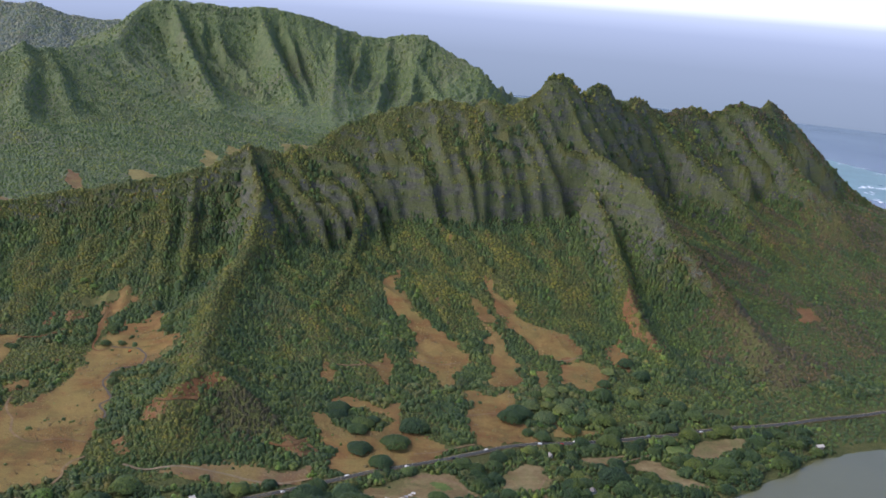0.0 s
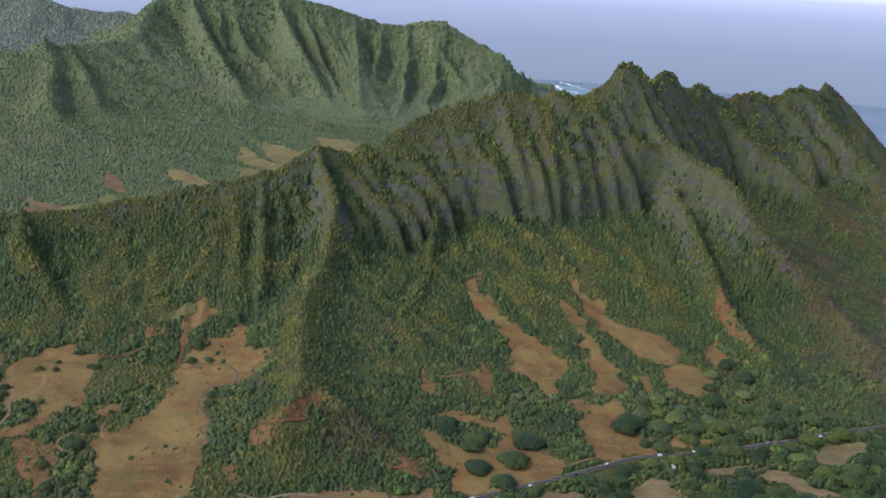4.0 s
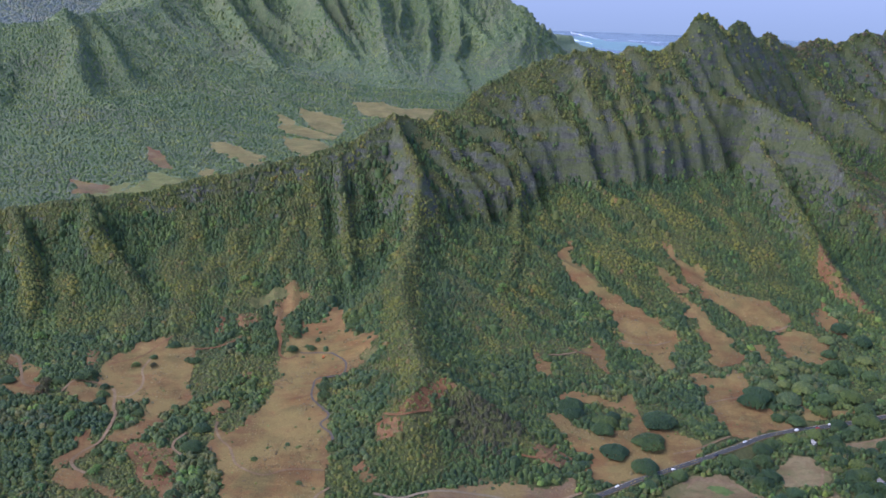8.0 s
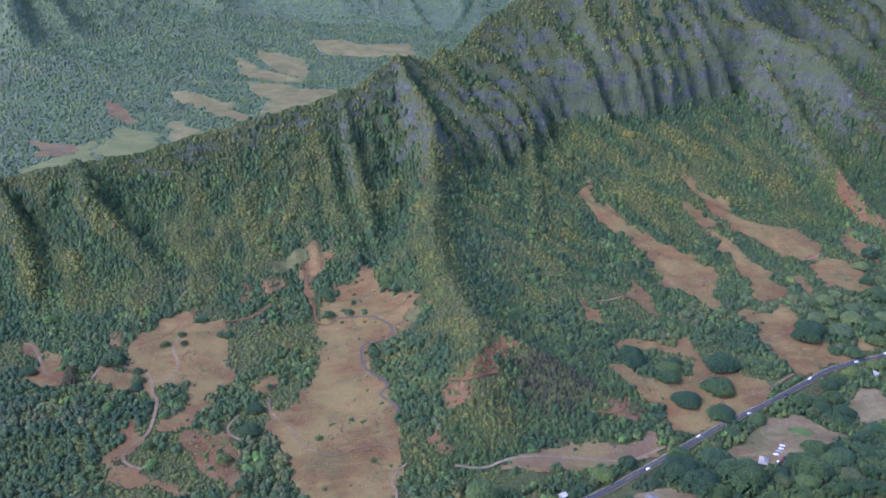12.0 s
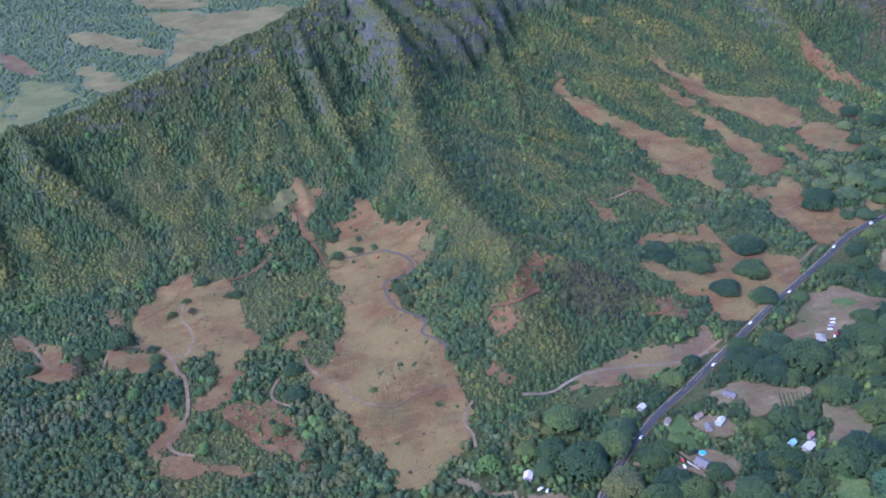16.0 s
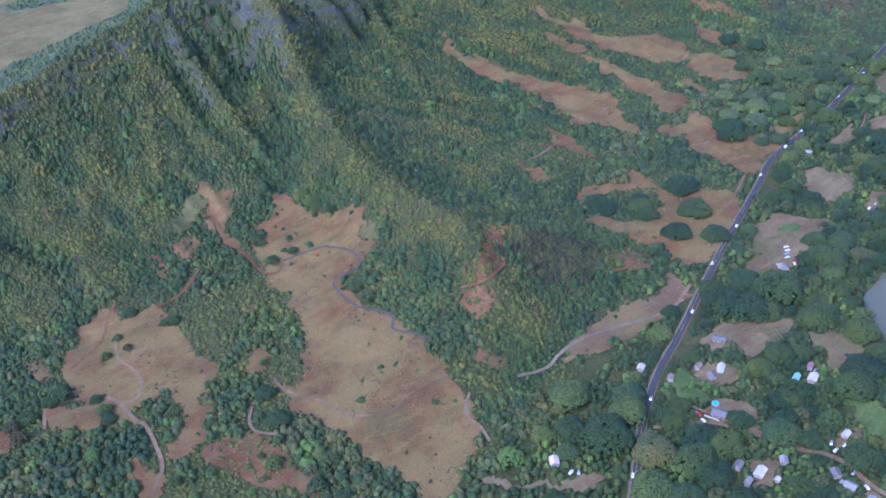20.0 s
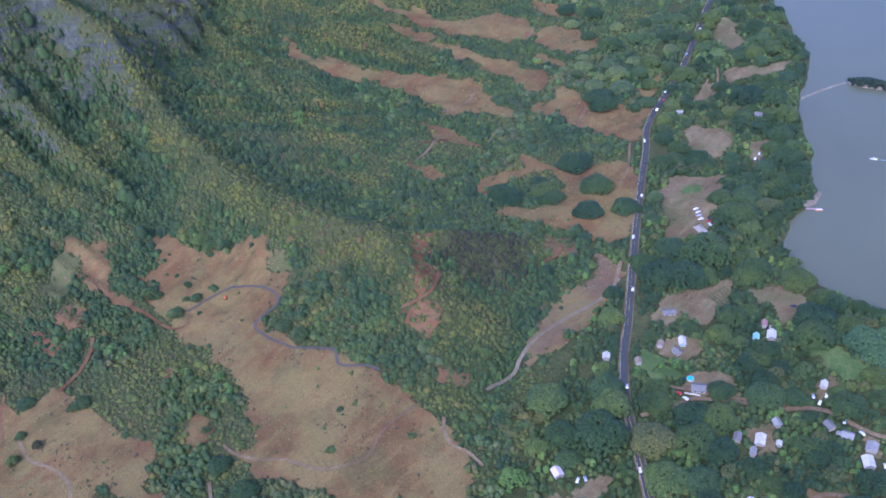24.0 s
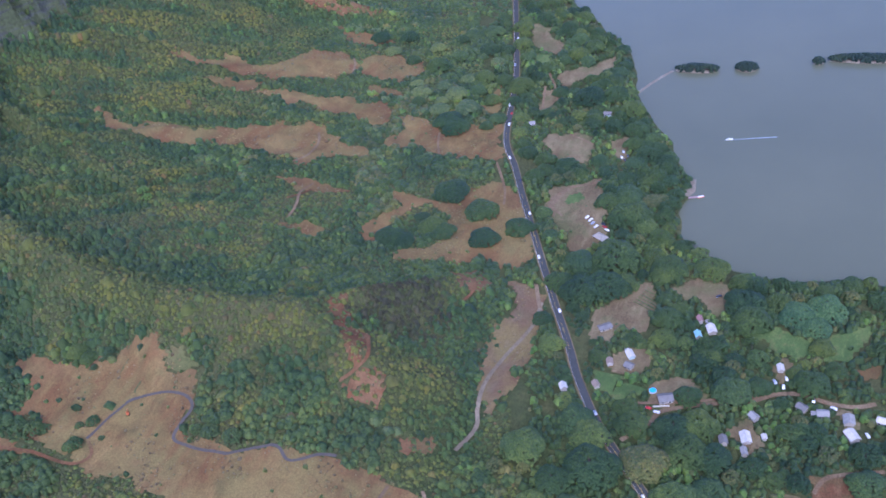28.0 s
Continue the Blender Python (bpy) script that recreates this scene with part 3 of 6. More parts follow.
def height(X, Y):
    X, Y = np.asarray(X, float), np.asarray(Y, float)
    base = plain(X, Y)
    h, d, s = main_ridge(X, Y, base)
    crag = np.clip(1 - d / 26, 0, 1) * np.clip((X + 330) / 60, 0, 1)
    h = h + crag * (6 * rough(s / 30, d / 30, 77, 4) - 1)
    for line, run, rib, size, seed in ((SPUR_ROCK, 80, 0.35, 46, 31), (SPUR_BROW, 45, 0.2, 40, 33), (SPUR_SCAR, 46, 0.3, 40, 35), (SPUR_EAST, 62, 0.4, 44, 41), (SPUR_OUTER, 75, 0.5, 48, 43), (SPUR_END, 75, 0.5, 48, 45),
                                        (SPUR_MID, 40, 0.3, 40, 47), (SPUR_BOW, 40, 0.3, 40, 49), (SPUR_WEST, 55, 0.35, 40, 51), (SPUR_EDGE, 45, 0.35, 40, 53)):
        h = smax(h, ridge(X, Y, line, base, run, run, rib, size, seed)[0], 7)
    h = smax(h, ridge(X, Y, FAR, base, 270, 300, 0.75, 92, 61, FAR_SPINE)[0], 16)
    h = smax(h, ridge(X, Y, FAR_WEST, base, 420, 300, 0.5, 160, 71)[0], 16)
    for k, line in enumerate(FAR_SPURS):
        h = smax(h, ridge(X, Y, line, base, 112, 112, 0.55, 60, 81 + 3 * k)[0], 26)
    for lines, tall, wide in ((RIBS, 8.0, 12.0), (BUTTRESSES, 15.0, 13.0)):
        for line in lines:
            off, _, run, _ = along(X, Y, np.array(line, float))
            whole = sum(math.dist(a, b) for a, b in zip(line, line[1:]))
            h = h + tall * np.sin(np.clip(run / whole, 0.02, 0.98) * math.pi) ** 0.6 * (np.exp(-off / wide) - 0.45 * np.exp(-off / (2.6 * wide)))
    z = base + h
    # wooded slopes are uneven at the size of gullies and of single crowns
    z = z + np.clip(h / 60, 0, 1) * 2.2 * rough(X / 34, Y / 34, 90, 3)
    # ledges of lava flows across the cliffs
    bare = np.clip((X + 330) / 60, 0, 1) * np.clip((h - 85) / 40, 0, 1) * np.clip((d - 30) / 25, 0, 1)
    z = z + bare * (2.4 * np.sin(z * 0.26 + 2.5 * rough(X / 80, Y / 80, 55, 2)) + 1.6 * np.sin(z * 0.6 + 4 * rough(X / 50, Y / 50, 57, 2)))
    shore = np.minimum(signed(X, Y, COAST), -signed(X, Y, POND))
    shore = shore + 5 * rough(X / 40, Y / 40, 95, 3) * np.clip(1 - np.abs(shore) / 60, 0, 1)
    return np.minimum(z, np.clip(shore * 0.22, -6, 1e9) + np.clip(shore - 40, 0, 1e9))


# ---- meshes ----
def sheet(name, verts, faces, material, smooth=True):
    """A mesh object from arrays of corners and of equal-sided faces."""
    me = bpy.data.meshes.new(name)
    n, k = faces.shape
    me.vertices.add(len(verts))
    me.vertices.foreach_set("co", np.ascontiguousarray(verts, np.float32).ravel())
    me.loops.add(n * k)
    me.loops.foreach_set("vertex_index", np.ascontiguousarray(faces, np.int32).ravel())
    me.polygons.add(n)
    me.polygons.foreach_set("loop_start", np.arange(0, n * k, k, dtype=np.int32))
    me.polygons.foreach_set("use_smooth", np.full(n, smooth))
    me.materials.append(material)
    me.update(calc_edges=True)
    return new(name, me)


def grid_faces(nx, ny):
    i = (np.arange(ny - 1)[:, None] * nx + np.arange(nx - 1)).ravel()
    return np.stack([i, i + 1, i + 1 + nx, i + nx], 1)


def steps(*marks):
    """Grid lines: (from, to, step) in turn."""
    return np.concatenate([np.arange(a, b, s) for a, b, s in marks])


gx = steps((-5200, -2400, 200), (-2400, -1000, 16), (-1000, -820, 8), (-820, 620, 4.5), (620, 1140, 8), (1140, 5001, 200))
gy = steps((-3600, 500, 120), (500, 1720, 4.5), (1720, 2200, 9), (2200, 3500, 12), (3500, 4700, 50), (4700, 5201, 120))
GX, GY = np.meshgrid(gx, gy)
GZ = height(GX, GY)
ground = sheet("ground", np.stack([GX, GY, GZ], -1).reshape(-1, 3), grid_faces(len(gx), len(gy)), GROUND)
ground.data.materials.append(FAR_GROUND)
fj, fi = np.divmod(np.arange((len(gx) - 1) * (len(gy) - 1)), len(gx) - 1)
ground.data.polygons.foreach_set("material_index", ((gy[fj] > 1640 + 0.3 * gx[fi]) & (gx[fi] < 330 + 0.12 * (gy[fj] - 1700))).astype(np.int32))
tagged(ground, "green volcanic ridge, cliffs and coastal lowland", "ground", kind="structure")


def lie(x, y):
    """Height of the built ground sheet at places inside it."""
    x, y = np.asarray(x, float), np.asarray(y, float)
    i = np.clip(np.searchsorted(gx, x) - 1, 0, len(gx) - 2)
    j = np.clip(np.searchsorted(gy, y) - 1, 0, len(gy) - 2)
    u, v = (x - gx[i]) / (gx[i + 1] - gx[i]), (y - gy[j]) / (gy[j + 1] - gy[j])
    return (GZ[j, i] * (1 - u) + GZ[j, i + 1] * u) * (1 - v) + (GZ[j + 1, i] * (1 - u) + GZ[j + 1, i + 1] * u) * v


wx, wy = np.linspace(-5000, 5000, 40), np.linspace(-5000, 5000, 40)
WX, WY = np.meshgrid(wx, wy)
tagged(sheet("sea", np.stack([WX, WY, WX * 0], -1).reshape(-1, 3), grid_faces(40, 40), WATER), "grey-blue calm sea and bay under an overcast sky", "sea", kind="structure")

# the far sea up to the horizon, and the white overcast above it: a plain glowing ring far behind everything, haze
# painted as paling upward
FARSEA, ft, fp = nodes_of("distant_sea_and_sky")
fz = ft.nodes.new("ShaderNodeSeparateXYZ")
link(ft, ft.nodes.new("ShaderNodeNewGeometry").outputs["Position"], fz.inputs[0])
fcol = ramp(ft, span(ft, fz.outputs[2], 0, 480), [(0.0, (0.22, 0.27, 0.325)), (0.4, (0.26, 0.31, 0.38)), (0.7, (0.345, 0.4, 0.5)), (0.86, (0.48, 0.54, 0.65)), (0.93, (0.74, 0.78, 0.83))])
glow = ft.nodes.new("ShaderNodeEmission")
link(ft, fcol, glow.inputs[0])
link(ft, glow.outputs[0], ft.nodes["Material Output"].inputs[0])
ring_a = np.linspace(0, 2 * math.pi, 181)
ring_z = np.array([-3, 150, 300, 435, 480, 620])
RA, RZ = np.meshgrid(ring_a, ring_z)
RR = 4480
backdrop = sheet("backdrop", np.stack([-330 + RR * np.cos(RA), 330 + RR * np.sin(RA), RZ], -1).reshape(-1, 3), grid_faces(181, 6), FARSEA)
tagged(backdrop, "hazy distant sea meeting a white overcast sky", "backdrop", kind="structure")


# ---- clearings, tracks and the highway, laid on the ground ----
CLEAR, LANES = [], []


def ragged(X, Y, poly, by=6.5):
    return inside(X + by * rough(X / 21, Y / 21, 5, 5), Y + by * rough(X / 21, Y / 21, 8, 5), poly)


def clearing(name, material, label, poly, cell=3.0):
    p = np.array(poly, float)
    lift, before = 0.55 + 0.05 * (len(CLEAR) % 5), [q[0] for q in CLEAR if (q[2] > p.min(0)).all() and (q[1] < p.max(0)).all()]
    CLEAR.append((poly, p.min(0) - 12, p.max(0) + 12, 0.5 if name == "bare_earth" else 0.012))
    xs, ys = np.arange(p[:, 0].min() - 9, p[:, 0].max() + 9, cell), np.arange(p[:, 1].min() - 9, p[:, 1].max() + 9, cell)
    X, Y = np.meshgrid(xs, ys)
    X = X + cell * 0.3 * wave(X / 5, Y / 5, 2)
    Y = Y + cell * 0.3 * wave(X / 5, Y / 5, 4)
    keep = ragged(X, Y, poly)
    for other in before:
        keep &= signed(X, Y, other) < 6.0
    if not keep.any():
        return None
    f = grid_faces(len(xs), len(ys))
    f = f[keep.ravel()[f].sum(1) >= 3]
    used, f2 = np.unique(f, return_inverse=True)
    v = np.stack([X, Y, lie(X, Y) + lift], -1).reshape(-1, 3)[used]
    ob = sheet(name, v, f2.reshape(f.shape), material)
    rim = ob.data.attributes.new("rim", "FLOAT", "POINT")
    rim.data.foreach_set("value", signed(v[:, 0], v[:, 1], poly).astype(np.float32))
    return tagged(ob, label, name.replace("_", " "), kind="structure")


def ribbon(name, line, half0, half1, lift, material, crown=0.0):
    """A strip along a line, from half0 to half1 metres off its middle."""
    c = np.asarray(line, float)
    t = np.gradient(c, axis=0)
    t /= np.linalg.norm(t, axis=1)[:, None]
    n = np.stack([-t[:, 1], t[:, 0]], 1)
    offs = np.linspace(half0, half1, max(2, int(abs(half1 - half0) / 1.6) + 1))
    P = c[:, None, :] + n[:, None, :] * offs[None, :, None]
    z = lie(P[..., 0], P[..., 1])
    z = np.maximum(z, z.mean(1, keepdims=True)) + lift
    v = np.concatenate([P, z[..., None]], -1).reshape(-1, 3)
    return sheet(name, v, grid_faces(len(offs), len(c)), material)


def track(name, material, label, pts, width):
    line = spline([(x, y) for x, y in pts], 2.5)
    LANES.append((line, width * 0.36 + 1.0))
    w = width * 0.3
    return tagged(ribbon(name, line, -w, w, 0.85, material), label, "track", kind="structure")


clearing("pasture", PASTURE, "dry tan grass pasture on the lower slope", [(-323, 1204), (-319, 1178), (-318, 1163), (-303, 1138), (-289, 1128), (-281, 1111), (-283, 1097), (-295, 1088), (-298, 1065), (-311, 1056), (-328, 1056), (-335, 1048), (-341, 1024), (-334, 1011), (-324, 987), (-319, 961), (-323, 941), (-322, 925), (-322, 904), (-324, 888), (-330, 866), (-342, 852), (-366, 836), (-381, 822), (-399, 830), (-402, 855), (-414, 883), (-420, 905), (-423, 926), (-434, 950), (-441, 974), (-433, 986), (-419, 977), (-408, 990), (-396, 1015), (-384, 1041), (-379, 1065), (-388, 1089), (-392, 1107), (-386, 1113), (-386, 1140), (-382, 1146), (-367, 1149), (-361, 1176), (-343, 1176), (-334, 1193)])
clearing("pasture", PASTURE, "dry tan grass pasture on the lower slope", [(-392, 1233), (-374, 1237), (-363, 1219), (-374, 1193), (-381, 1184), (-380, 1157), (-395, 1133), (-397, 1164), (-396, 1185), (-392, 1211)])
clearing("pasture", PASTURE, "dry tan grass pasture on the lower slope", [(-552, 1113), (-536, 1134), (-513, 1143), (-504, 1135), (-505, 1118), (-497, 1118), (-483, 1124), (-472, 1114), (-473, 1096), (-468, 1077), (-468, 1053), (-466, 1029), (-467, 1013), (-478, 1010), (-489, 1011), (-491, 989), (-489, 981), (-501, 964), (-521, 952), (-526, 957), (-516, 977), (-505, 987), (-500, 999), (-505, 1015), (-516, 1016), (-526, 1023), (-535, 1020), (-532, 1004), (-543, 1005), (-564, 1014), (-580, 1025), (-591, 1038), (-586, 1059), (-560, 1046), (-557, 1054), (-560, 1072), (-560, 1094)])
clearing("pasture", PASTURE, "dry tan grass pasture on the lower slope", [(-454, 1009), (-431, 1030), (-421, 1027), (-422, 1011), (-434, 1000), (-448, 999)])
clearing("pasture", PASTURE, "dry tan grass pasture on the lower slope", [(-551, 980), (-545, 982), (-541, 964), (-535, 947), (-541, 937), (-551, 920), (-538, 911), (-508, 896), (-502, 890), (-493, 872), (-556, 898), (-558, 915), (-560, 934), (-554, 955)])
clearing("bare_earth", EARTH, "dry tan grass pasture on the lower slope", [(-501, 960), (-481, 959), (-471, 948), (-455, 922), (-452, 901), (-454, 884), (-456, 872), (-468, 877), (-480, 912), (-495, 917), (-509, 929), (-510, 950)])
clearing("pasture", PASTURE, "dry tan grass pasture on the lower slope", [(-667, 1104), (-650, 1104), (-637, 1090), (-629, 1071), (-617, 1052), (-615, 1036), (-628, 1029), (-640, 1031), (-649, 1037), (-651, 1058), (-646, 1076), (-660, 1085)])
clearing("bare_earth", EARTH, "dry tan grass pasture on the lower slope", [(-588, 1105), (-584, 1120), (-566, 1114), (-565, 1096), (-573, 1082), (-586, 1076), (-589, 1091)])
clearing("bare_earth", EARTH, "dry tan grass pasture on the lower slope", [(-440, 1175), (-427, 1178), (-405, 1175), (-416, 1158), (-434, 1154)])
clearing("bare_earth", EARTH, "dry tan grass pasture on the lower slope", [(-463, 1161), (-454, 1174), (-447, 1165), (-454, 1144), (-464, 1148)])
clearing("bare_earth", EARTH, "dry tan grass pasture on the lower slope", [(-421, 1069), (-410, 1080), (-409, 1073), (-417, 1055), (-425, 1043)])
clearing("bare_earth", EARTH, "bare red-brown volcanic scar on the spur", [(-253, 978), (-243, 990), (-224, 1002), (-207, 1002), (-217, 988), (-233, 980), (-229, 967), (-249, 954), (-261, 955)])
clearing("bare_earth", EARTH, "bare red-brown volcanic scar on the spur", [(-276, 967), (-260, 958), (-257, 945), (-264, 937), (-274, 945), (-279, 959)])
clearing("bare_earth", EARTH, "bare red-brown volcanic scar on the spur", [(-299, 919), (-288, 918), (-280, 906), (-285, 895), (-295, 897), (-300, 910)])
clearing("bare_earth", EARTH, "bare red-brown volcanic scar on the spur", [(-139, 940), (-111, 958), (-99, 944), (-95, 930), (-109, 924), (-125, 926), (-137, 929)])
clearing("grass_patch", WEED, "olive weedy grass patch at the pasture's edge", [(-282, 1109), (-279, 1088), (-289, 1070), (-298, 1066), (-295, 1088), (-284, 1098)])
clearing("grass_patch", WEED, "olive weedy grass patch at the pasture's edge", [(-433, 1196), (-412, 1226), (-396, 1231), (-391, 1215), (-400, 1198), (-420, 1184)])
clearing("pasture", VALLEY_GRASS, "tan valley-floor pasture behind the ridge", [(-489, 2063), (-425, 2030), (-360, 1973), (-314, 1916), (-351, 1866), (-388, 1862), (-426, 1898), (-443, 1963), (-474, 2003)], 6.0)
clearing("pasture", VALLEY_GRASS, "tan valley-floor pasture behind the ridge", [(-614, 2008), (-579, 1992), (-511, 1903), (-461, 1858), (-484, 1846), (-538, 1882), (-575, 1932), (-606, 1966)], 6.0)
clearing("pasture", VALLEY_GRASS, "tan valley-floor pasture behind the ridge", [(-604, 1850), (-574, 1838), (-545, 1784), (-524, 1729), (-566, 1716), (-589, 1741)], 6.0)
clearing("pasture", MEADOW, "yellow-green meadow on the valley floor", [(-684, 1827), (-660, 1825), (-616, 1777), (-598, 1715), (-633, 1700), (-648, 1644), (-682, 1645)], 6.0)
clearing("pasture", VALLEY_GRASS, "tan valley-floor pasture behind the ridge", [(-507, 2152), (-415, 2097), (-399, 2045), (-473, 2084)], 6.0)
clearing("pasture", PASTURE, "dry tan grass pasture between wooded gullies", [(-44, 1356), (-53, 1333), (-59, 1302), (-44, 1277), (-24, 1254), (-11, 1218), (-5, 1191), (-3, 1169), (-15, 1153), (1, 1144), (23, 1129), (20, 1105), (37, 1107), (52, 1135), (69, 1162), (63, 1188), (42, 1222), (15, 1243), (-5, 1267), (-23, 1299), (-36, 1328), (-33, 1352)])
clearing("pasture", PASTURE, "dry tan grass pasture between wooded gullies", [(86, 1351), (105, 1328), (127, 1302), (136, 1265), (157, 1257), (192, 1253), (209, 1224), (204, 1204), (179, 1192), (163, 1192), (149, 1218), (125, 1232), (118, 1248), (118, 1268), (106, 1284), (101, 1297), (89, 1324)])
clearing("pasture", PASTURE, "dry tan grass pasture between wooded gullies", [(59, 1304), (80, 1300), (92, 1292), (102, 1276), (108, 1257), (89, 1257), (75, 1275), (64, 1291)])
clearing("pasture", PASTURE, "dry tan grass pasture between wooded gullies", [(83, 1261), (101, 1245), (117, 1234), (113, 1223), (119, 1194), (132, 1175), (129, 1161), (128, 1138), (118, 1115), (102, 1110), (82, 1118), (80, 1137), (85, 1150), (96, 1175), (96, 1208), (89, 1231), (82, 1243)])
clearing("pasture", PASTURE, "dry tan grass pasture between wooded gullies", [(214, 1209), (232, 1194), (242, 1164), (233, 1137), (208, 1122), (183, 1126), (179, 1145), (181, 1171), (182, 1190)])
clearing("pasture", PASTURE, "dry tan grass pasture between wooded gullies", [(154, 1167), (167, 1157), (158, 1119), (147, 1116), (142, 1137), (144, 1155)])
clearing("pasture", PASTURE, "dry tan grass pasture between wooded gullies", [(117, 1107), (116, 1100), (114, 1080), (108, 1065), (94, 1054), (103, 1050), (132, 1038), (137, 1008), (88, 990), (69, 985), (59, 1017), (61, 1048), (63, 1067), (57, 1096), (64, 1103), (80, 1094), (94, 1092)])
clearing("pasture", PASTURE, "dry tan grass pasture between wooded gullies", [(261, 1270), (271, 1245), (270, 1232), (275, 1202), (266, 1183), (256, 1211), (255, 1243)])
clearing("pasture", PASTURE, "dry tan grass pasture between wooded gullies", [(-9, 1058), (-11, 1041), (-19, 1025), (-15, 1000), (7, 993), (19, 993), (33, 976), (22, 954), (0, 934), (-62, 904), (-81, 912), (-86, 940), (-101, 968), (-115, 1012), (-94, 1009), (-78, 985), (-65, 983), (-41, 996), (-23, 1014), (-30, 1023), (-44, 1030), (-56, 1034), (-78, 1036), (-97, 1040), (-95, 1047), (-72, 1052), (-50, 1049), (-39, 1038), (-26, 1044)])
clearing("pasture", PASTURE, "dry tan grass pasture between wooded gullies", [(164, 1053), (170, 1036), (220, 1037), (213, 1030), (180, 1022), (155, 1018), (154, 1038)])
clearing("dry_field", FIELD, "brown grazed field beside the highway", [(-94, 922), (-94, 904), (-117, 884), (-129, 877), (-156, 873), (-183, 869), (-203, 871), (-228, 875), (-246, 876), (-250, 884), (-235, 893), (-216, 896), (-200, 904), (-189, 913), (-177, 909), (-145, 905), (-125, 907), (-108, 914)])
clearing("bare_earth", EARTH, "bare red-brown volcanic earth among scrub", [(-211, 997), (-200, 996), (-199, 991), (-210, 989), (-229, 985)])
clearing("pasture", VALLEY_GRASS, "tan valley-floor pasture behind the ridge", [(-602, 2002), (-582, 2005), (-496, 1924), (-521, 1861), (-547, 1909), (-593, 1974)], 6.0)
clearing("pasture", VALLEY_GRASS, "tan valley-floor pasture behind the ridge", [(-511, 2214), (-484, 2199), (-455, 2139), (-375, 2070), (-379, 2040), (-438, 2074), (-474, 2104), (-507, 2176)], 6.0)
clearing("pasture", VALLEY_GRASS, "tan valley-floor pasture behind the ridge", [(-472, 2276), (-376, 2211), (-360, 2137), (-372, 2070), (-419, 2113), (-450, 2190)], 6.0)
clearing("pasture", VALLEY_GRASS, "tan valley-floor pasture behind the ridge", [(-488, 2052), (-437, 2057), (-364, 1999), (-408, 1954), (-454, 1984)], 6.0)
clearing("pasture", VALLEY_GRASS, "tan valley-floor pasture behind the ridge", [(-358, 2345), (-286, 2375), (-260, 2325), (-146, 2349), (-136, 2257), (-260, 2222), (-333, 2258)], 6.0)
clearing("pasture", MEADOW, "yellow-green meadow on the valley floor", [(-691, 1780), (-660, 1822), (-601, 1775), (-657, 1690), (-698, 1692)], 6.0)
clearing("bare_earth", FIELD, "bare brown earth on the valley floor", [(-806, 1781), (-733, 1734), (-710, 1693), (-775, 1691)])
clearing("bare_earth", FIELD, "bare brown earth on the valley floor", [(-725, 1950), (-691, 1932), (-653, 1849), (-671, 1849), (-711, 1910)])
clearing("bare_earth", EARTH, "bare orange-red scar among eastern scrub", [(282, 1326), (314, 1359), (290, 1281), (298, 1255), (332, 1262), (321, 1215), (299, 1224), (285, 1262), (278, 1290), (278, 1309)])
clearing("bare_earth", EARTH, "bare orange-red scar among eastern scrub", [(244, 1240), (269, 1234), (278, 1199), (260, 1194), (245, 1208)])
clearing("bare_earth", EARTH, "bare orange-red scar among eastern scrub", [(181, 1247), (194, 1243), (195, 1201), (171, 1201)])
clearing("pasture", MEADOW, "yellow-green meadow on the valley floor", [(-800, 1540), (-788, 1640), (-748, 1690), (-735, 1735), (-702, 1770), (-698, 1690), (-655, 1640), (-600, 1690), (-580, 1560), (-700, 1500)], 6.0)
clearing("pasture", VALLEY_GRASS, "tan valley-floor pasture behind the ridge", [(-425, 2027), (-328, 2008), (-254, 2020), (-229, 1962), (-254, 1895), (-315, 1864), (-374, 1840), (-409, 1828), (-479, 1788)], 6.0)
clearing("bare_earth", EARTH, "bare orange-red scar among eastern scrub", [(566, 1451), (604, 1462), (600, 1417), (568, 1397)])
CLEAR_DRY = [(386, 1339), (436, 1326), (481, 1326), (533, 1305), (579, 1256), (598, 1202), (528, 1159), (457, 1164), (399, 1217), (360, 1270)]
clearing("lawn", LAWN, "mown green lawn beside trees", [(-112, 723), (-99, 702), (-106, 676), (-84, 663), (-78, 650), (-104, 646), (-122, 668), (-134, 690), (-134, 711)])
clearing("bare_earth", EARTH, "bare red-brown volcanic earth among scrub", [(-121, 663), (-119, 637), (-133, 640), (-132, 656)])
clearing("lawn", LAWN, "mown green lawn beside trees", [(-168, 826), (-172, 801), (-189, 800), (-194, 817)])
clearing("lawn", LAWN, "mown green lawn beside trees", [(-193, 806), (-175, 793), (-179, 784), (-200, 790)])
clearing("bare_field", EARTH, "bare brown ploughed field by the lane", [(-236, 668), (-227, 662), (-219, 650), (-228, 642), (-246, 640), (-256, 660)])
clearing("yard", BARE, "bare grey-tan yard ground beside the houses", [(-251, 691), (-241, 676), (-254, 667), (-272, 690), (-262, 702)])
clearing("lawn", LAWN, "mown green lawn beside trees", [(-235, 789), (-216, 775), (-202, 771), (-210, 783)])
clearing("yard", BARE, "bare grey-tan yard ground beside the houses", [(-173, 785), (-169, 766), (-186, 745), (-195, 759), (-195, 779)])
clearing("yard", BARE, "bare grey-tan yard ground beside the houses", [(-366, 819), (-356, 820), (-341, 804), (-315, 788), (-292, 780), (-294, 771), (-307, 773), (-330, 792), (-351, 802)])
clearing("lawn", LAWN, "small green vegetable bed in a bare strip", [(282, 1016), (300, 1022), (306, 1005), (289, 996)])
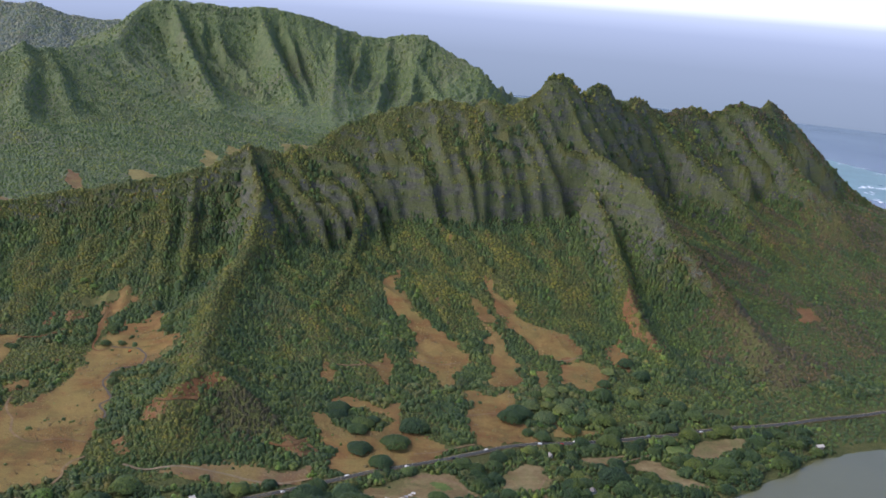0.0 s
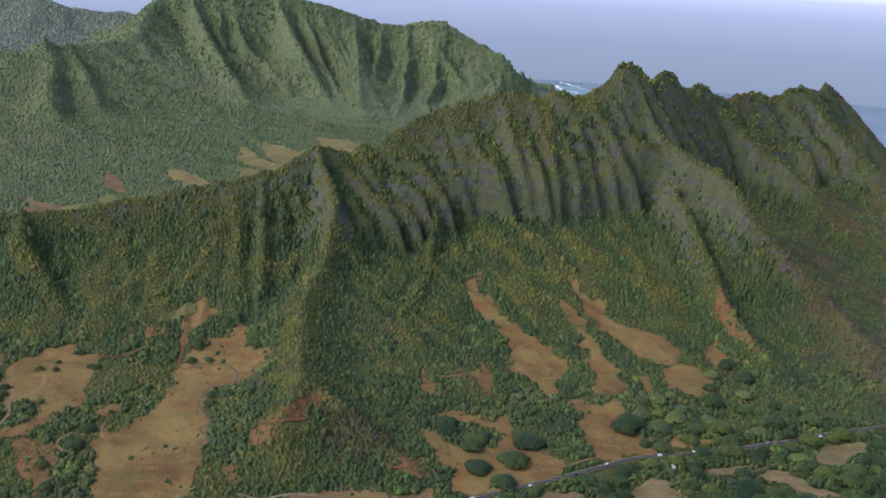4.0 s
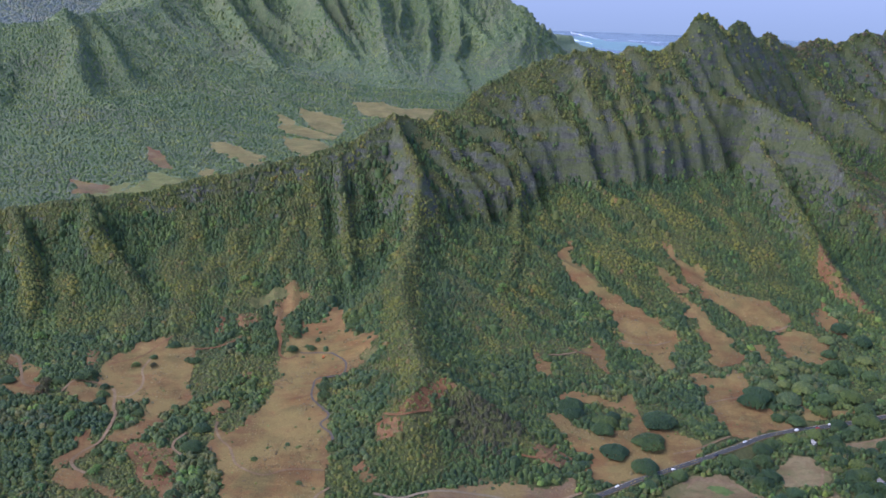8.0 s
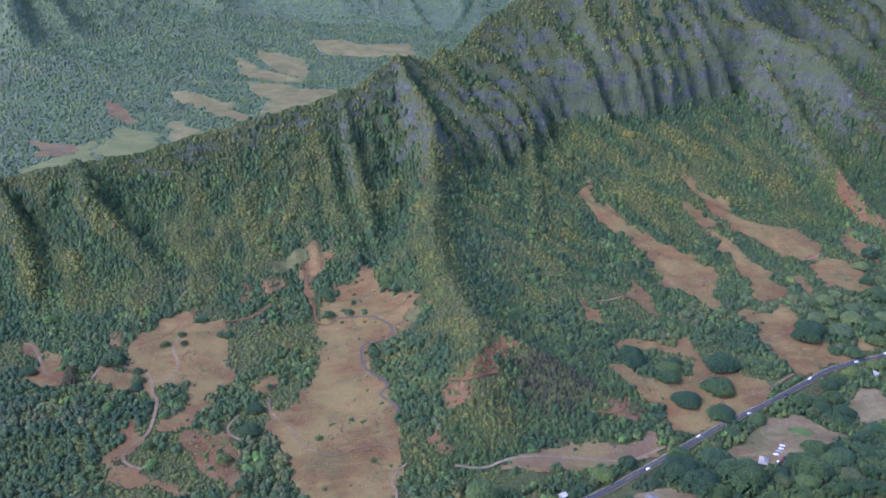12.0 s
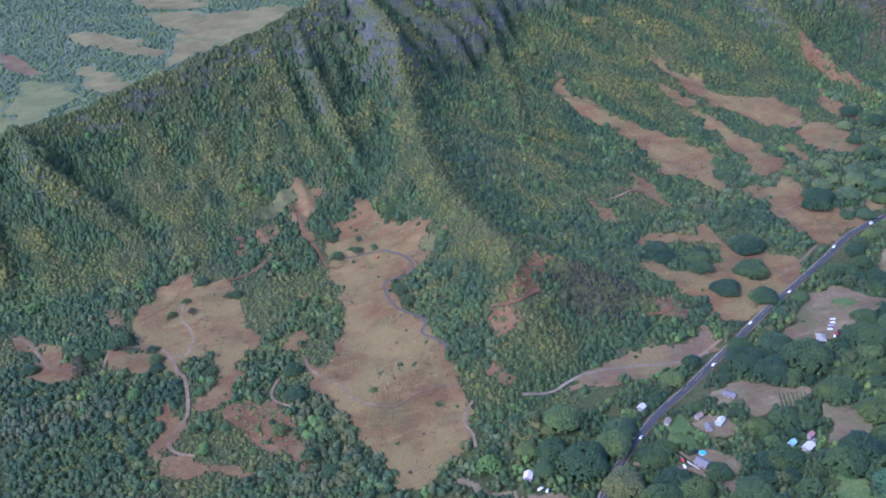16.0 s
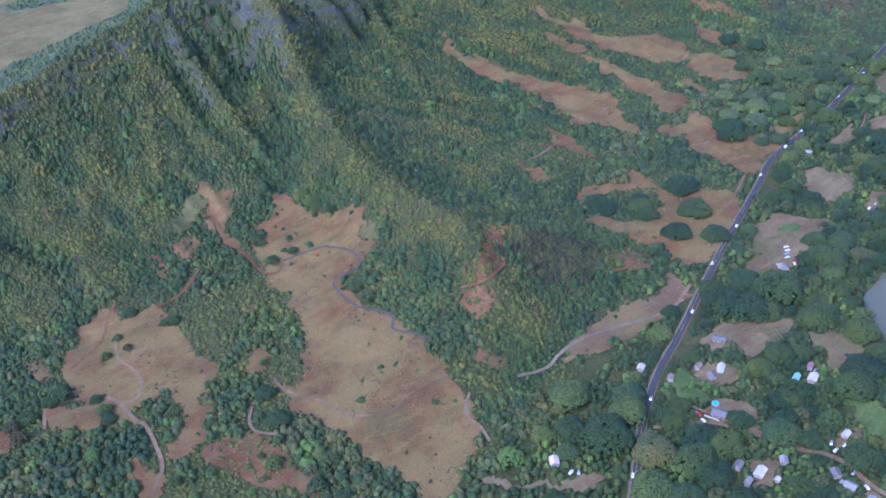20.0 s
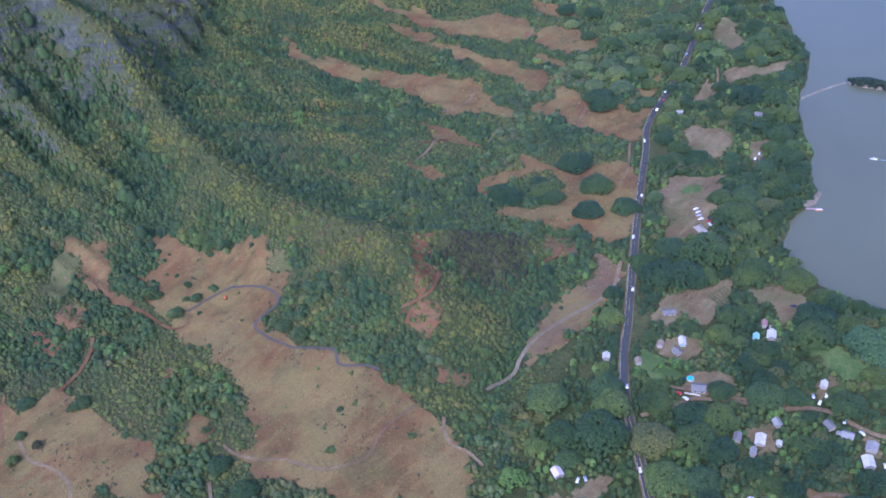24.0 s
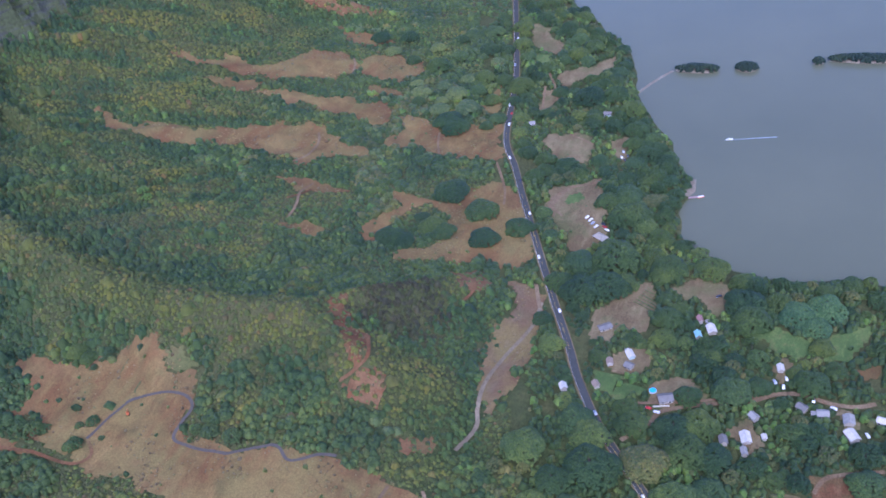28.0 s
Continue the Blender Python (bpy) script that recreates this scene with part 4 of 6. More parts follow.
clearing("yard", BARE, "small tan clearing beside the highway trees", [(178, 977), (220, 992), (229, 984), (198, 964), (184, 966)])
track("dirt_track", TRACK, "pale dirt track worn into the ground", [(-199, 790), (-190, 762), (-179, 734), (-171, 713)], 4)
track("dirt_track", TRACK, "pale dirt track worn into the ground", [(13, 916), (47, 909), (64, 888)], 4)
track("dirt_track", TRACK, "pale dirt track worn into the ground", [(231, 993), (183, 981)], 4)
track("dirt_track", TRACK, "pale dirt track worn into the ground", [(-243, 669), (-230, 664), (-222, 652), (-213, 631)], 5)
track("dirt_track", TRACK, "pale dirt track worn into the ground", [(-97, 893), (-126, 880)], 5)
track("dirt_track", TRACK, "pale dirt drive curving round a lawn", [(-2, 909), (18, 919), (36, 916), (51, 906), (64, 887)], 5)
track("dirt_track", TRACK, "pale dirt drive through the village yards", [(141, 939), (135, 924), (128, 911)], 4)
clearing("yard", BARE, "bare tan yard ground round village houses", [(-147, 710), (-135, 704), (-140, 696), (-154, 695), (-160, 702)])
clearing("yard", BARE, "bare tan yard ground round village houses", [(-168, 668), (-161, 656), (-180, 648), (-194, 662)])
clearing("yard", BARE, "bare tan yard ground round village houses", [(-210, 731), (-199, 711), (-214, 702), (-226, 714)])
clearing("yard", BARE, "bare tan yard ground round village houses", [(-164, 820), (-151, 817), (-137, 790), (-145, 785), (-167, 794), (-174, 813)])
track("village_lane", TRACK, "pale grey unpaved lane through the village", [(-235, 789), (-214, 775), (-200, 769), (-184, 737), (-176, 716), (-165, 701), (-161, 687), (-164, 665), (-162, 651), (-156, 640)], 6)
track("drain_road", TARMAC, "narrow winding dark road across the pasture", [(-364, 1113), (-343, 1108), (-324, 1098), (-315, 1085), (-313, 1067), (-319, 1059), (-332, 1060), (-343, 1059), (-345, 1048), (-345, 1024), (-339, 1013), (-331, 1000), (-326, 990), (-333, 979), (-330, 970), (-322, 960), (-320, 950)], 3.6)
track("dirt_track", EARTH, "red-brown dirt track round the pasture", [(-365, 1111), (-373, 1102), (-381, 1104), (-386, 1114), (-387, 1138), (-391, 1153), (-394, 1172), (-391, 1189)], 4)
track("dirt_track", TRACK, "pale dirt track worn into the ground", [(-432, 991), (-432, 980), (-425, 963), (-415, 951), (-410, 937), (-405, 925), (-390, 913), (-378, 908), (-362, 913), (-350, 914), (-326, 912)], 4)
track("dirt_track", TRACK, "pale dirt track worn into the ground", [(-320, 892), (-330, 883), (-334, 872), (-332, 861), (-335, 846)], 4)
track("dirt_track", TRACK, "pale dirt track worn into the ground", [(-518, 1102), (-523, 1080), (-518, 1062), (-517, 1045), (-525, 1029), (-535, 1029)], 4)
track("dirt_track", TRACK, "pale dirt track worn into the ground", [(-544, 1044), (-539, 1032), (-534, 1007), (-530, 998), (-531, 972), (-534, 954), (-545, 940), (-551, 928), (-545, 917), (-534, 911)], 5)
track("dirt_track", TRACK, "pale dirt track worn into the ground", [(-554, 1051), (-570, 1055), (-585, 1056), (-592, 1037)], 4)
track("dirt_track", EARTH, "red-brown dirt track across the pasture", [(-560, 1087), (-543, 1097), (-527, 1106), (-516, 1126), (-504, 1140)], 4)
track("dirt_track", EARTH, "red-brown dirt track across the pasture", [(-477, 1115), (-458, 1121), (-440, 1131), (-430, 1141)], 5)
track("dirt_track", TRACK, "pale dirt track worn into the ground", [(-665, 1104), (-655, 1098), (-645, 1077), (-633, 1050), (-617, 1045)], 5)
track("dirt_track", TRACK, "pale dirt track worn into the ground", [(-458, 974), (-466, 961), (-466, 949), (-455, 938)], 4)
track("dirt_track", EARTH, "orange dirt path across a bare scar", [(-230, 968), (-249, 958), (-261, 962), (-273, 969)], 4)
track("dirt_track", EARTH, "orange dirt path across a bare scar", [(-111, 959), (-122, 935), (-134, 931), (-146, 933)], 4)
track("dirt_track", PALE_DIRT, "pale dirt track across the brown field", [(-116, 882), (-144, 880), (-185, 887), (-215, 890), (-241, 886), (-257, 881), (-281, 886)], 5)
track("dirt_track", TRACK, "pale dirt track worn into the ground", [(-8, 1161), (11, 1155), (37, 1159), (54, 1168)], 4)
track("dirt_track", TRACK, "pale dirt track worn into the ground", [(100, 1059), (80, 1052), (59, 1042)], 4)
track("dirt_track", TRACK, "pale dirt track along the highway pasture", [(67, 987), (28, 965), (2, 956)], 4)
track("dirt_track", TRACK, "pale dirt track worn into the ground", [(209, 1207), (195, 1199), (178, 1194)], 4)
track("dirt_track", EARTH, "orange dirt path across a bare scar", [(-71, 1130), (-60, 1123), (-46, 1120)], 4)
clearing("pasture", PASTURE, "small dry tan clearing between low woods", [(-49, 1174), (-38, 1149), (-30, 1133), (-29, 1109), (-29, 1089), (-36, 1089), (-50, 1113), (-57, 1132), (-45, 1136)])
clearing("pasture", PASTURE, "small dry tan clearing between low woods", [(-117, 1120), (-101, 1104), (-81, 1101), (-90, 1091), (-101, 1072), (-110, 1070), (-118, 1082), (-112, 1101)])
track("dirt_track", TRACK, "pale dirt track between two small clearings", [(-35, 1124), (-55, 1125), (-75, 1118), (-97, 1114)], 4)
clearing("lawn", LAWN, "green lawn inside the curved drive", [(26, 914), (43, 909), (52, 894), (33, 885), (20, 893), (11, 905)])
clearing("car_park", BARE, "bare tan car park ground beside a tent", [(25, 928), (51, 917), (72, 889), (35, 879), (18, 867), (-16, 856), (-30, 862), (-44, 872), (-43, 885), (-24, 897), (2, 914)])
clearing("yard", BARE, "bare tan yard ground among the village trees", [(127, 959), (143, 946), (143, 921), (125, 905), (95, 905), (89, 932), (97, 947)])
clearing("yard", BARE, "small tan parking yard by the shore", [(142, 900), (151, 888), (126, 875), (108, 876), (109, 886)])
clearing("yard", BARE, "long tan yard by the northern shore", [(251, 993), (270, 973), (288, 954), (319, 944), (300, 932), (276, 936), (255, 955), (233, 966), (235, 981)])
clearing("yard", BARE, "tan strip of bare ground behind the shore trees", [(366, 1054), (387, 1046), (363, 1025), (327, 1001), (306, 1004), (311, 1019), (325, 1035)])
clearing("nursery_yard", BARE, "bare tan nursery yard with planting beds", [(-144, 835), (-125, 843), (-108, 842), (-95, 831), (-83, 821), (-69, 807), (-84, 797), (-104, 793), (-122, 804), (-135, 822), (-144, 826)])
clearing("yard", BARE, "bare grey-tan yard ground beside the houses", [(-80, 791), (-56, 779), (-37, 776), (-56, 757), (-81, 744), (-97, 752), (-82, 766), (-84, 782)])
track("dirt_track", TRACK, "pale dirt drive curving round a lawn", [(1, 902), (12, 914), (33, 916), (50, 909), (60, 894), (71, 887)], 4)
track("dirt_track", TRACK, "pale dirt track behind the shore trees", [(260, 998), (235, 984), (204, 971)], 4)
HIGHWAY = spline(ROAD, 4.0)
LANES.append((HIGHWAY, 4.6))
road = tagged(ribbon("road", HIGHWAY, -2.7, 2.7, 0.9, ROADSKIN), "two-lane dark asphalt coastal highway", "road", kind="structure")
for a, b, paint in ((-2.5, -2.38, PAINT_LINE), (2.38, 2.5, PAINT_LINE), (-0.22, -0.07, YELLOW_LINE), (0.07, 0.22, YELLOW_LINE)):
    tagged(ribbon("road_line", HIGHWAY, a, b, 0.93, paint), "painted line along the asphalt highway", "road line", kind="structure")
for a, b in ((-3.6, -2.6), (2.6, 3.9)):
    tagged(ribbon("verge", HIGHWAY, a, b, 0.7, BARE), "grey-tan gravel verge beside the highway", "verge", kind="structure")

# ---- scrub and woods ----
SITES = []      # x, y, radius kept free for houses, cars and single trees


def free(x, y, margin=0.0, stray=0.0, seed=1):
    """Where plants may stand: off clearings, tracks and sites. stray: metres by which edges of clearings are mixed."""
    ok = np.ones(x.shape, bool)
    g = np.random.default_rng(seed)
    for poly, lo, hi, thin in CLEAR:
        m = (x > lo[0]) & (x < hi[0]) & (y > lo[1]) & (y < hi[1])
        if m.any():
            inner = ragged(x[m] + g.normal(0, 1, m.sum()) * stray, y[m] + g.normal(0, 1, m.sum()) * stray, poly)
            ok[m] &= ~inner | (g.uniform(0, 1, m.sum()) < thin * (stray > 0))
    for line, w in LANES:
        lo, hi = line.min(0) - w - margin, line.max(0) + w + margin
        m = (x > lo[0]) & (x < hi[0]) & (y > lo[1]) & (y < hi[1])
        if m.any():
            near = along(x[m], y[m], line[::2] if len(line) > 40 else line)[0]
            ok[m] &= near > w + margin
    for sx, sy, sr in SITES:
        ok &= (x - sx) ** 2 + (y - sy) ** 2 > (sr + margin) ** 2
    return ok


def jittered(x0, x1, y0, y1, step, seed):
    r = np.random.default_rng(seed)
    X, Y = np.meshgrid(np.arange(x0, x1, step), np.arange(y0, y1, step))
    X = X + (np.arange(X.shape[0]) % 2)[:, None] * step * 0.5
    return (X + r.uniform(-0.7, 0.7, X.shape) * step).ravel(), (Y + r.uniform(-0.7, 0.7, X.shape) * step).ravel(), r


def clumps(name, x, y, z, r, tall, material, label, category, seed, lobes=4):
    """Many leafy clumps in one mesh: each a lumpy dome of its own size and turn."""
    g = np.random.default_rng(seed)
    n = len(x)
    turn = g.uniform(0, 6.28, n)[:, None] + np.arange(lobes) * 2 * math.pi / lobes
    def band(rad, up, spread):
        rr = r[:, None] * rad * g.uniform(1 - spread, 1 + spread, (n, lobes))
        aa = turn + g.uniform(-0.35, 0.35, (n, lobes))
        return np.stack([x[:, None] + rr * np.cos(aa), y[:, None] + rr * np.sin(aa), z[:, None] + (r * tall)[:, None] * up * g.uniform(0.75, 1.25, (n, lobes))], -1)
    top = np.stack([x + r * g.uniform(-0.25, 0.25, n), y + r * g.uniform(-0.25, 0.25, n), z + r * tall], -1)[:, None]
    low = band(1.0, 0.05, 0.28)
    low[..., 2] -= r[:, None] * 0.5
    v = np.concatenate([top, band(0.68, 0.72, 0.3), low], 1)
    k = np.arange(lobes)
    k2 = (k + 1) % lobes
    f = np.concatenate([np.stack([k * 0, 1 + k, 1 + k2], 1), np.stack([1 + k, 1 + lobes + k, 1 + k2], 1), np.stack([1 + k2, 1 + lobes + k, 1 + lobes + k2], 1)])
    faces = (np.arange(n)[:, None, None] * (1 + 2 * lobes) + f[None]).reshape(-1, 3)
    ob = sheet(name, v.reshape(-1, 3), faces, material, smooth=True)
    return tagged(ob, label, category, kind="stuff")


def hollow(x, y, d=16.0):
    """Positive on crests and ribs, negative in gullies."""
    return lie(x, y) - 0.25 * (lie(x + d, y) + lie(x - d, y) + lie(x, y + d) + lie(x, y - d))


def slope(x, y, d=5.0):
    return np.hypot(lie(x + d, y) - lie(x - d, y), lie(x, y + d) - lie(x, y - d)) / (2 * d)


# ---- building blocks for things ----
def part(name, bm, material, parent, label=""):
    """Links a bmesh as one mesh object under a thing or a part."""
    me = bpy.data.meshes.new(name)
    bm.to_mesh(me)
    bm.free()
    me.materials.append(material)
    ob = new(name, me)
    ob.parent = parent
    return tagged(ob, label)


def box(sx, sy, sz, at=(0, 0, 0), bevel=0.0, bm=None):
    """A box on its base at a place, with rounded edges."""
    bm = bm or bmesh.new()
    made = bmesh.ops.create_cube(bm, size=1.0)["verts"]
    bmesh.ops.scale(bm, vec=(sx, sy, sz), verts=made)
    bmesh.ops.translate(bm, vec=(at[0], at[1], at[2] + sz / 2), verts=made)
    if bevel:
        edges = list({e for v in made for e in v.link_edges})
        bmesh.ops.bevel(bm, geom=edges, offset=bevel, segments=1, affect="EDGES")
    return bm


def tube(path, radii, sides=7, bm=None):
    """A tapered limb along a path."""
    bm = bm or bmesh.new()
    rings = []
    for i, (p, r) in enumerate(zip(path, radii)):
        p = Vector(p)
        d = (Vector(path[min(i + 1, len(path) - 1)]) - Vector(path[max(i - 1, 0)])).normalized()
        side = d.orthogonal().normalized()
        up = d.cross(side)
        rings.append([bm.verts.new(p + side * math.cos(a) * r + up * math.sin(a) * r) for a in (2 * math.pi * k / sides for k in range(sides))])
    for a, b in zip(rings[:-1], rings[1:]):
        for k in range(sides):
            bm.faces.new((a[k], a[(k + 1) % sides], b[(k + 1) % sides], b[k]))
    bm.faces.new(rings[-1])
    bm.faces.new(rings[0][::-1])
    return bm


def disc(radius, depth, axis="X", at=(0, 0, 0), sides=14):
    bm = bmesh.new()
    made = bmesh.ops.create_cone(bm, cap_ends=True, segments=sides, radius1=radius, radius2=radius, depth=depth)["verts"]
    turn = {"X": Matrix.Rotation(radians(90), 3, "Y"), "Y": Matrix.Rotation(radians(90), 3, "X"), "Z": Matrix.Identity(3)}[axis]
    bmesh.ops.rotate(bm, matrix=turn, verts=made, cent=(0, 0, 0))
    bmesh.ops.translate(bm, vec=at, verts=made)
    return bm


def thing(name, label, category, group=""):
    return tagged(new(name), label, category, group)


def at(x, y, yaw=0.0, lift=0.0, scale=1.0):
    return pose(x, y, float(lie(x, y)) + lift, 0, 0, yaw) @ Matrix.Scale(scale, 4)


# ---- paints and panels ----
WHITE_ROOF = plain_mat("white_painted_roof", (0.56, 0.5, 0.39), 0.8, vary=0.3, scale=0.35)
GREY_ROOF = plain_mat("grey_shingle_roof", (0.19, 0.172, 0.142), 0.9, vary=0.3, scale=0.4)
PALE_ROOF = plain_mat("pale_metal_roof", (0.3, 0.275, 0.225), 0.8, 0.0, 0.3, 0.4)
RUST_ROOF = plain_mat("rusty_red_roof", (0.36, 0.2, 0.16), 0.8, vary=0.2)
TAN_ROOF = plain_mat("tan_shingle_roof", (0.3, 0.22, 0.15), 0.85, vary=0.2)
PINK_ROOF = plain_mat("faded_pink_roof", (0.68, 0.52, 0.5), 0.7, vary=0.1)
GREEN_ROOF = plain_mat("sea_green_roof", (0.3, 0.5, 0.45), 0.6, vary=0.1)
WALL = plain_mat("painted_board_wall", (0.36, 0.32, 0.25), 0.8, vary=0.2)
WALL_GREEN = plain_mat("pale_green_board_wall", (0.38, 0.45, 0.4), 0.8, vary=0.12)
TRIM = plain_mat("white_trim", (0.75, 0.74, 0.7), 0.6)
DOOR = plain_mat("brown_door", (0.16, 0.1, 0.07), 0.6)
GLASS, gt, gp = nodes_of("window_glass")
gp.inputs["Base Color"].default_value, gp.inputs["Roughness"].default_value = (0.03, 0.035, 0.04, 1), 0.08
TYRE = plain_mat("tyre_rubber", (0.025, 0.025, 0.025), 0.9)
POOL_BLUE = plain_mat("pool_blue", (0.08, 0.42, 0.7), 0.3, vary=0.08)
CONCRETE = plain_mat("concrete", (0.5, 0.48, 0.45), 0.9, vary=0.15)
CAR_WHITE = plain_mat("white_car_paint", (0.82, 0.78, 0.68), 0.35, vary=0.02)
CAR_SILVER = plain_mat("silver_car_paint", (0.5, 0.51, 0.53), 0.3, 0.5, 0.03)
CAR_RED = plain_mat("red_car_paint", (0.45, 0.05, 0.04), 0.25, vary=0.03)
CAR_DARK = plain_mat("dark_car_paint", (0.04, 0.045, 0.06), 0.25, vary=0.03)
ORANGE = plain_mat("orange_machine_paint", (0.6, 0.16, 0.04), 0.5, vary=0.15)
DECK = plain_mat("weathered_dock_boards", (0.4, 0.26, 0.22), 0.85, vary=0.2)


# ---- trees ----
def crown(parent, rx, rz, z0, n, size, material, seed, flat=0.12, name="crown", label=""):
    """A crown of many leafy clumps over an uneven dome, with gaps, round a dark inside."""
    g = np.random.default_rng(seed)
    a, w = g.uniform(0, 6.283, n), g.uniform(0.0, 1.0, n) ** 0.42
    bulge = 1 + 0.09 * np.sin(a * 3 + seed) + 0.07 * np.sin(a * 5 + 2.3 * seed)
    x, y = rx * w * bulge * np.cos(a), rx * w * bulge * np.sin(a)
    z = z0 + rz * (1 - np.clip(w, 0, 1) ** 2.6) ** 0.7 * (1 - flat * g.uniform(0, 1, n)) - size * 0.4
    r = size * g.uniform(0.65, 1.35, n)
    ob = clumps(name, x, y, z, r, 0.42, material, "", "", seed, 4)
    for key in ("kind", "label", "category"):
        if key in ob:
            del ob[key]
    # under-leaves, lower and further in
    ob.parent = parent
    return tagged(ob, label)


def make_tree(name, label, rx, tall, material, seed, n=130, size=None, group="", limbs=3):
    tree = thing(name, label, "tree", group)
    g = np.random.default_rng(seed)
    fork = tall * 0.42
    trunk = part("trunk", tube([(0, 0, -1.0), (0.1, 0, fork * 0.5), (0, 0.1, fork)], [rx * 0.075, rx * 0.055, rx * 0.05]), BARK, tree)
    for k in range(limbs):
        a = k * 6.283 / limbs + g.uniform(-0.3, 0.3)
        q = rx * g.uniform(0.5, 0.72)
        part("limb", tube([(0, 0, fork - 0.2), (q * 0.45 * math.cos(a), q * 0.45 * math.sin(a), fork + tall * 0.2), (q * math.cos(a), q * math.sin(a), tall * 0.8)],
                          [rx * 0.04, rx * 0.028, rx * 0.012], 5), BARK, trunk)
    crown(tree, rx, tall * 0.72, tall * 0.28, n, size or rx * 0.17, material, seed)
    return tree


def plant_all(tree, places, keep=0.8, lift=0.0):
    """Sets the first tree and copies of it at x, y, scale."""
    g = np.random.default_rng(len(places) + 7)
    for k, (x, y, s) in enumerate(places):
        m = at(x, y, g.uniform(0, 360), lift, s)
        if k == 0:
            first = m
        else:
            copy_thing(tree, m)
    tree.matrix_basis = first


# broad monkeypod-like trees standing in the pastures by the highway (base radius 10 m)
broad = make_tree("broad_tree", "broad dark green umbrella tree in the dry pasture", 10, 7.5, TREE_DARK, 3, 760, 0.85, "umbrella trees in the pasture", 6)
BROAD = [(-18, 969, 1.47), (-55, 953, 1.28), (-31, 930, 1.24), (0, 1004, 1.56), (-85, 1026, 1.23), (-85, 1013, 1.0), (-56, 999, 1.2), (-60, 988, 1.1), (118, 1056, 1.47), (-45, 1013, 0.71)]
plant_all(broad, BROAD)
SITES += [(x, y, 10 * s * 0.8) for x, y, s in BROAD]

# single trees and bushes by kind: x, y, crown radius
SINGLES = {
    "bush": [(-352, 945, 2.7), (-347, 897, 4.0), (-357, 1124, 4.2), (-369, 1143, 6.4), (-390, 931, 4.5), (-308, 1139, 3.2), (-360, 1104, 3.1), (-493, 1039, 2.0)],
    "dark": [(-552, 1044, 6.9), (-550, 1019, 8.2), (-478, 1094, 6.7), (-650, 1054, 10.1), (-346, 1133, 3.7), (-309, 1150, 9.5), (-301, 1138, 6.6), (-315, 1141, 4.2), (-332, 1037, 8.7), (-498, 1122, 9.0), (-308, 1161, 10.5), (-346, 1136, 3.6), (-472, 1093, 8.3), (-516, 1101, 5.7), (-449, 950, 12.7), (-445, 979, 11.2), (-600, 1054, 11.0), (-442, 862, 9.2)],
    "green": [(-582, 1060, 8.0), (-532, 937, 6.7), (-453, 880, 9.4), (-352, 1116, 6.4), (-375, 1118, 5.9), (-373, 1148, 9.3), (-333, 1046, 6.1), (-422, 1038, 4.2), (-469, 914, 9.0), (-436, 893, 10.5), (-372, 1116, 7.8), (-332, 1019, 9.0), (-374, 1157, 7.2), (-531, 1086, 6.1), (-550, 1028, 8.2), (-432, 1009, 4.3), (-573, 1062, 12.0), (-334, 1034, 7.9), (-508, 998, 6.6), (-424, 981, 3.7)],
    "bright": [(-527, 911, 6.5), (-570, 994, 6.1), (-646, 1147, 5.4), (-630, 1147, 4.4), (-526, 917, 5.4), (-393, 1041, 5.4), (-521, 975, 6.4), (-415, 896, 3.0), (-334, 822, 12.4), (-571, 988, 6.1), (-647, 1141, 8.6), (-438, 1237, 6.9), (-442, 1215, 5.1), (-424, 1230, 6.9), (-406, 1063, 5.0), (-139, 1220, 6.1), (-492, 901, 4.3), (-109, 1322, 5.5), (-135, 1226, 7.0), (-64, 1343, 5.0), (-71, 1331, 4.0)],
    "grey": [(-610, 1035, 8.9), (-513, 1085, 4.8), (-611, 1049, 8.4)],
    "pale": [(-437, 930, 4.5), (-436, 923, 5.3), (-29, 1053, 6), (-14, 1039, 6)],
    "yellow": [(-285, 857, 7.8), (-280, 840, 6.0)],
}
KINDS = {"bush": (CANOPY, "low green bush in the pasture", "bush", 0.55), "dark": (CANOPY_DARK, "dense dark green tree by the pasture", "dark_tree", 0.62), "green": (CANOPY, "round green tree by the pasture", "green_tree", 0.8),
         "bright": (CANOPY_BRIGHT, "bright light-green tree among the scrub", "bright_tree", 0.8), "grey": (GREY, "grey leafless tree by the pasture", "bare_tree", 1.0),
         "pale": (CANOPY_PALE, "pale silvery green tree by the pasture", "pale_tree", 1.0), "yellow": (CANOPY_YELLOW, "yellowing tree in the low wood", "yellow_tree", 1.0)}
wide_trees = [(x, y, r * 0.072) for x, y, r in SINGLES["dark"] if r > 8]
broad_size = broad.scale[0]
for x, y, q in wide_trees:
    tagged(copy_thing(broad, at(x, y, x * 7 % 360, 0, q / broad_size)), "broad dark green tree at the edge of the pasture")
SINGLES["dark"] = [q for q in SINGLES["dark"] if q[2] <= 8]
SITES += [(x, y, 7 * q) for x, y, q in wide_trees]
for k, (kind_, places) in enumerate(SINGLES.items()):
    mat_, lab_, name_, tall_ = KINDS[kind_]
    plant_all(make_tree(name_, lab_, 5, 7.5 * tall_, mat_, 30 + k, 230, 0.6), [(x, y, r / 6.8) for x, y, r in places])
    SITES += [(x, y, r * 0.55) for x, y, r in places]

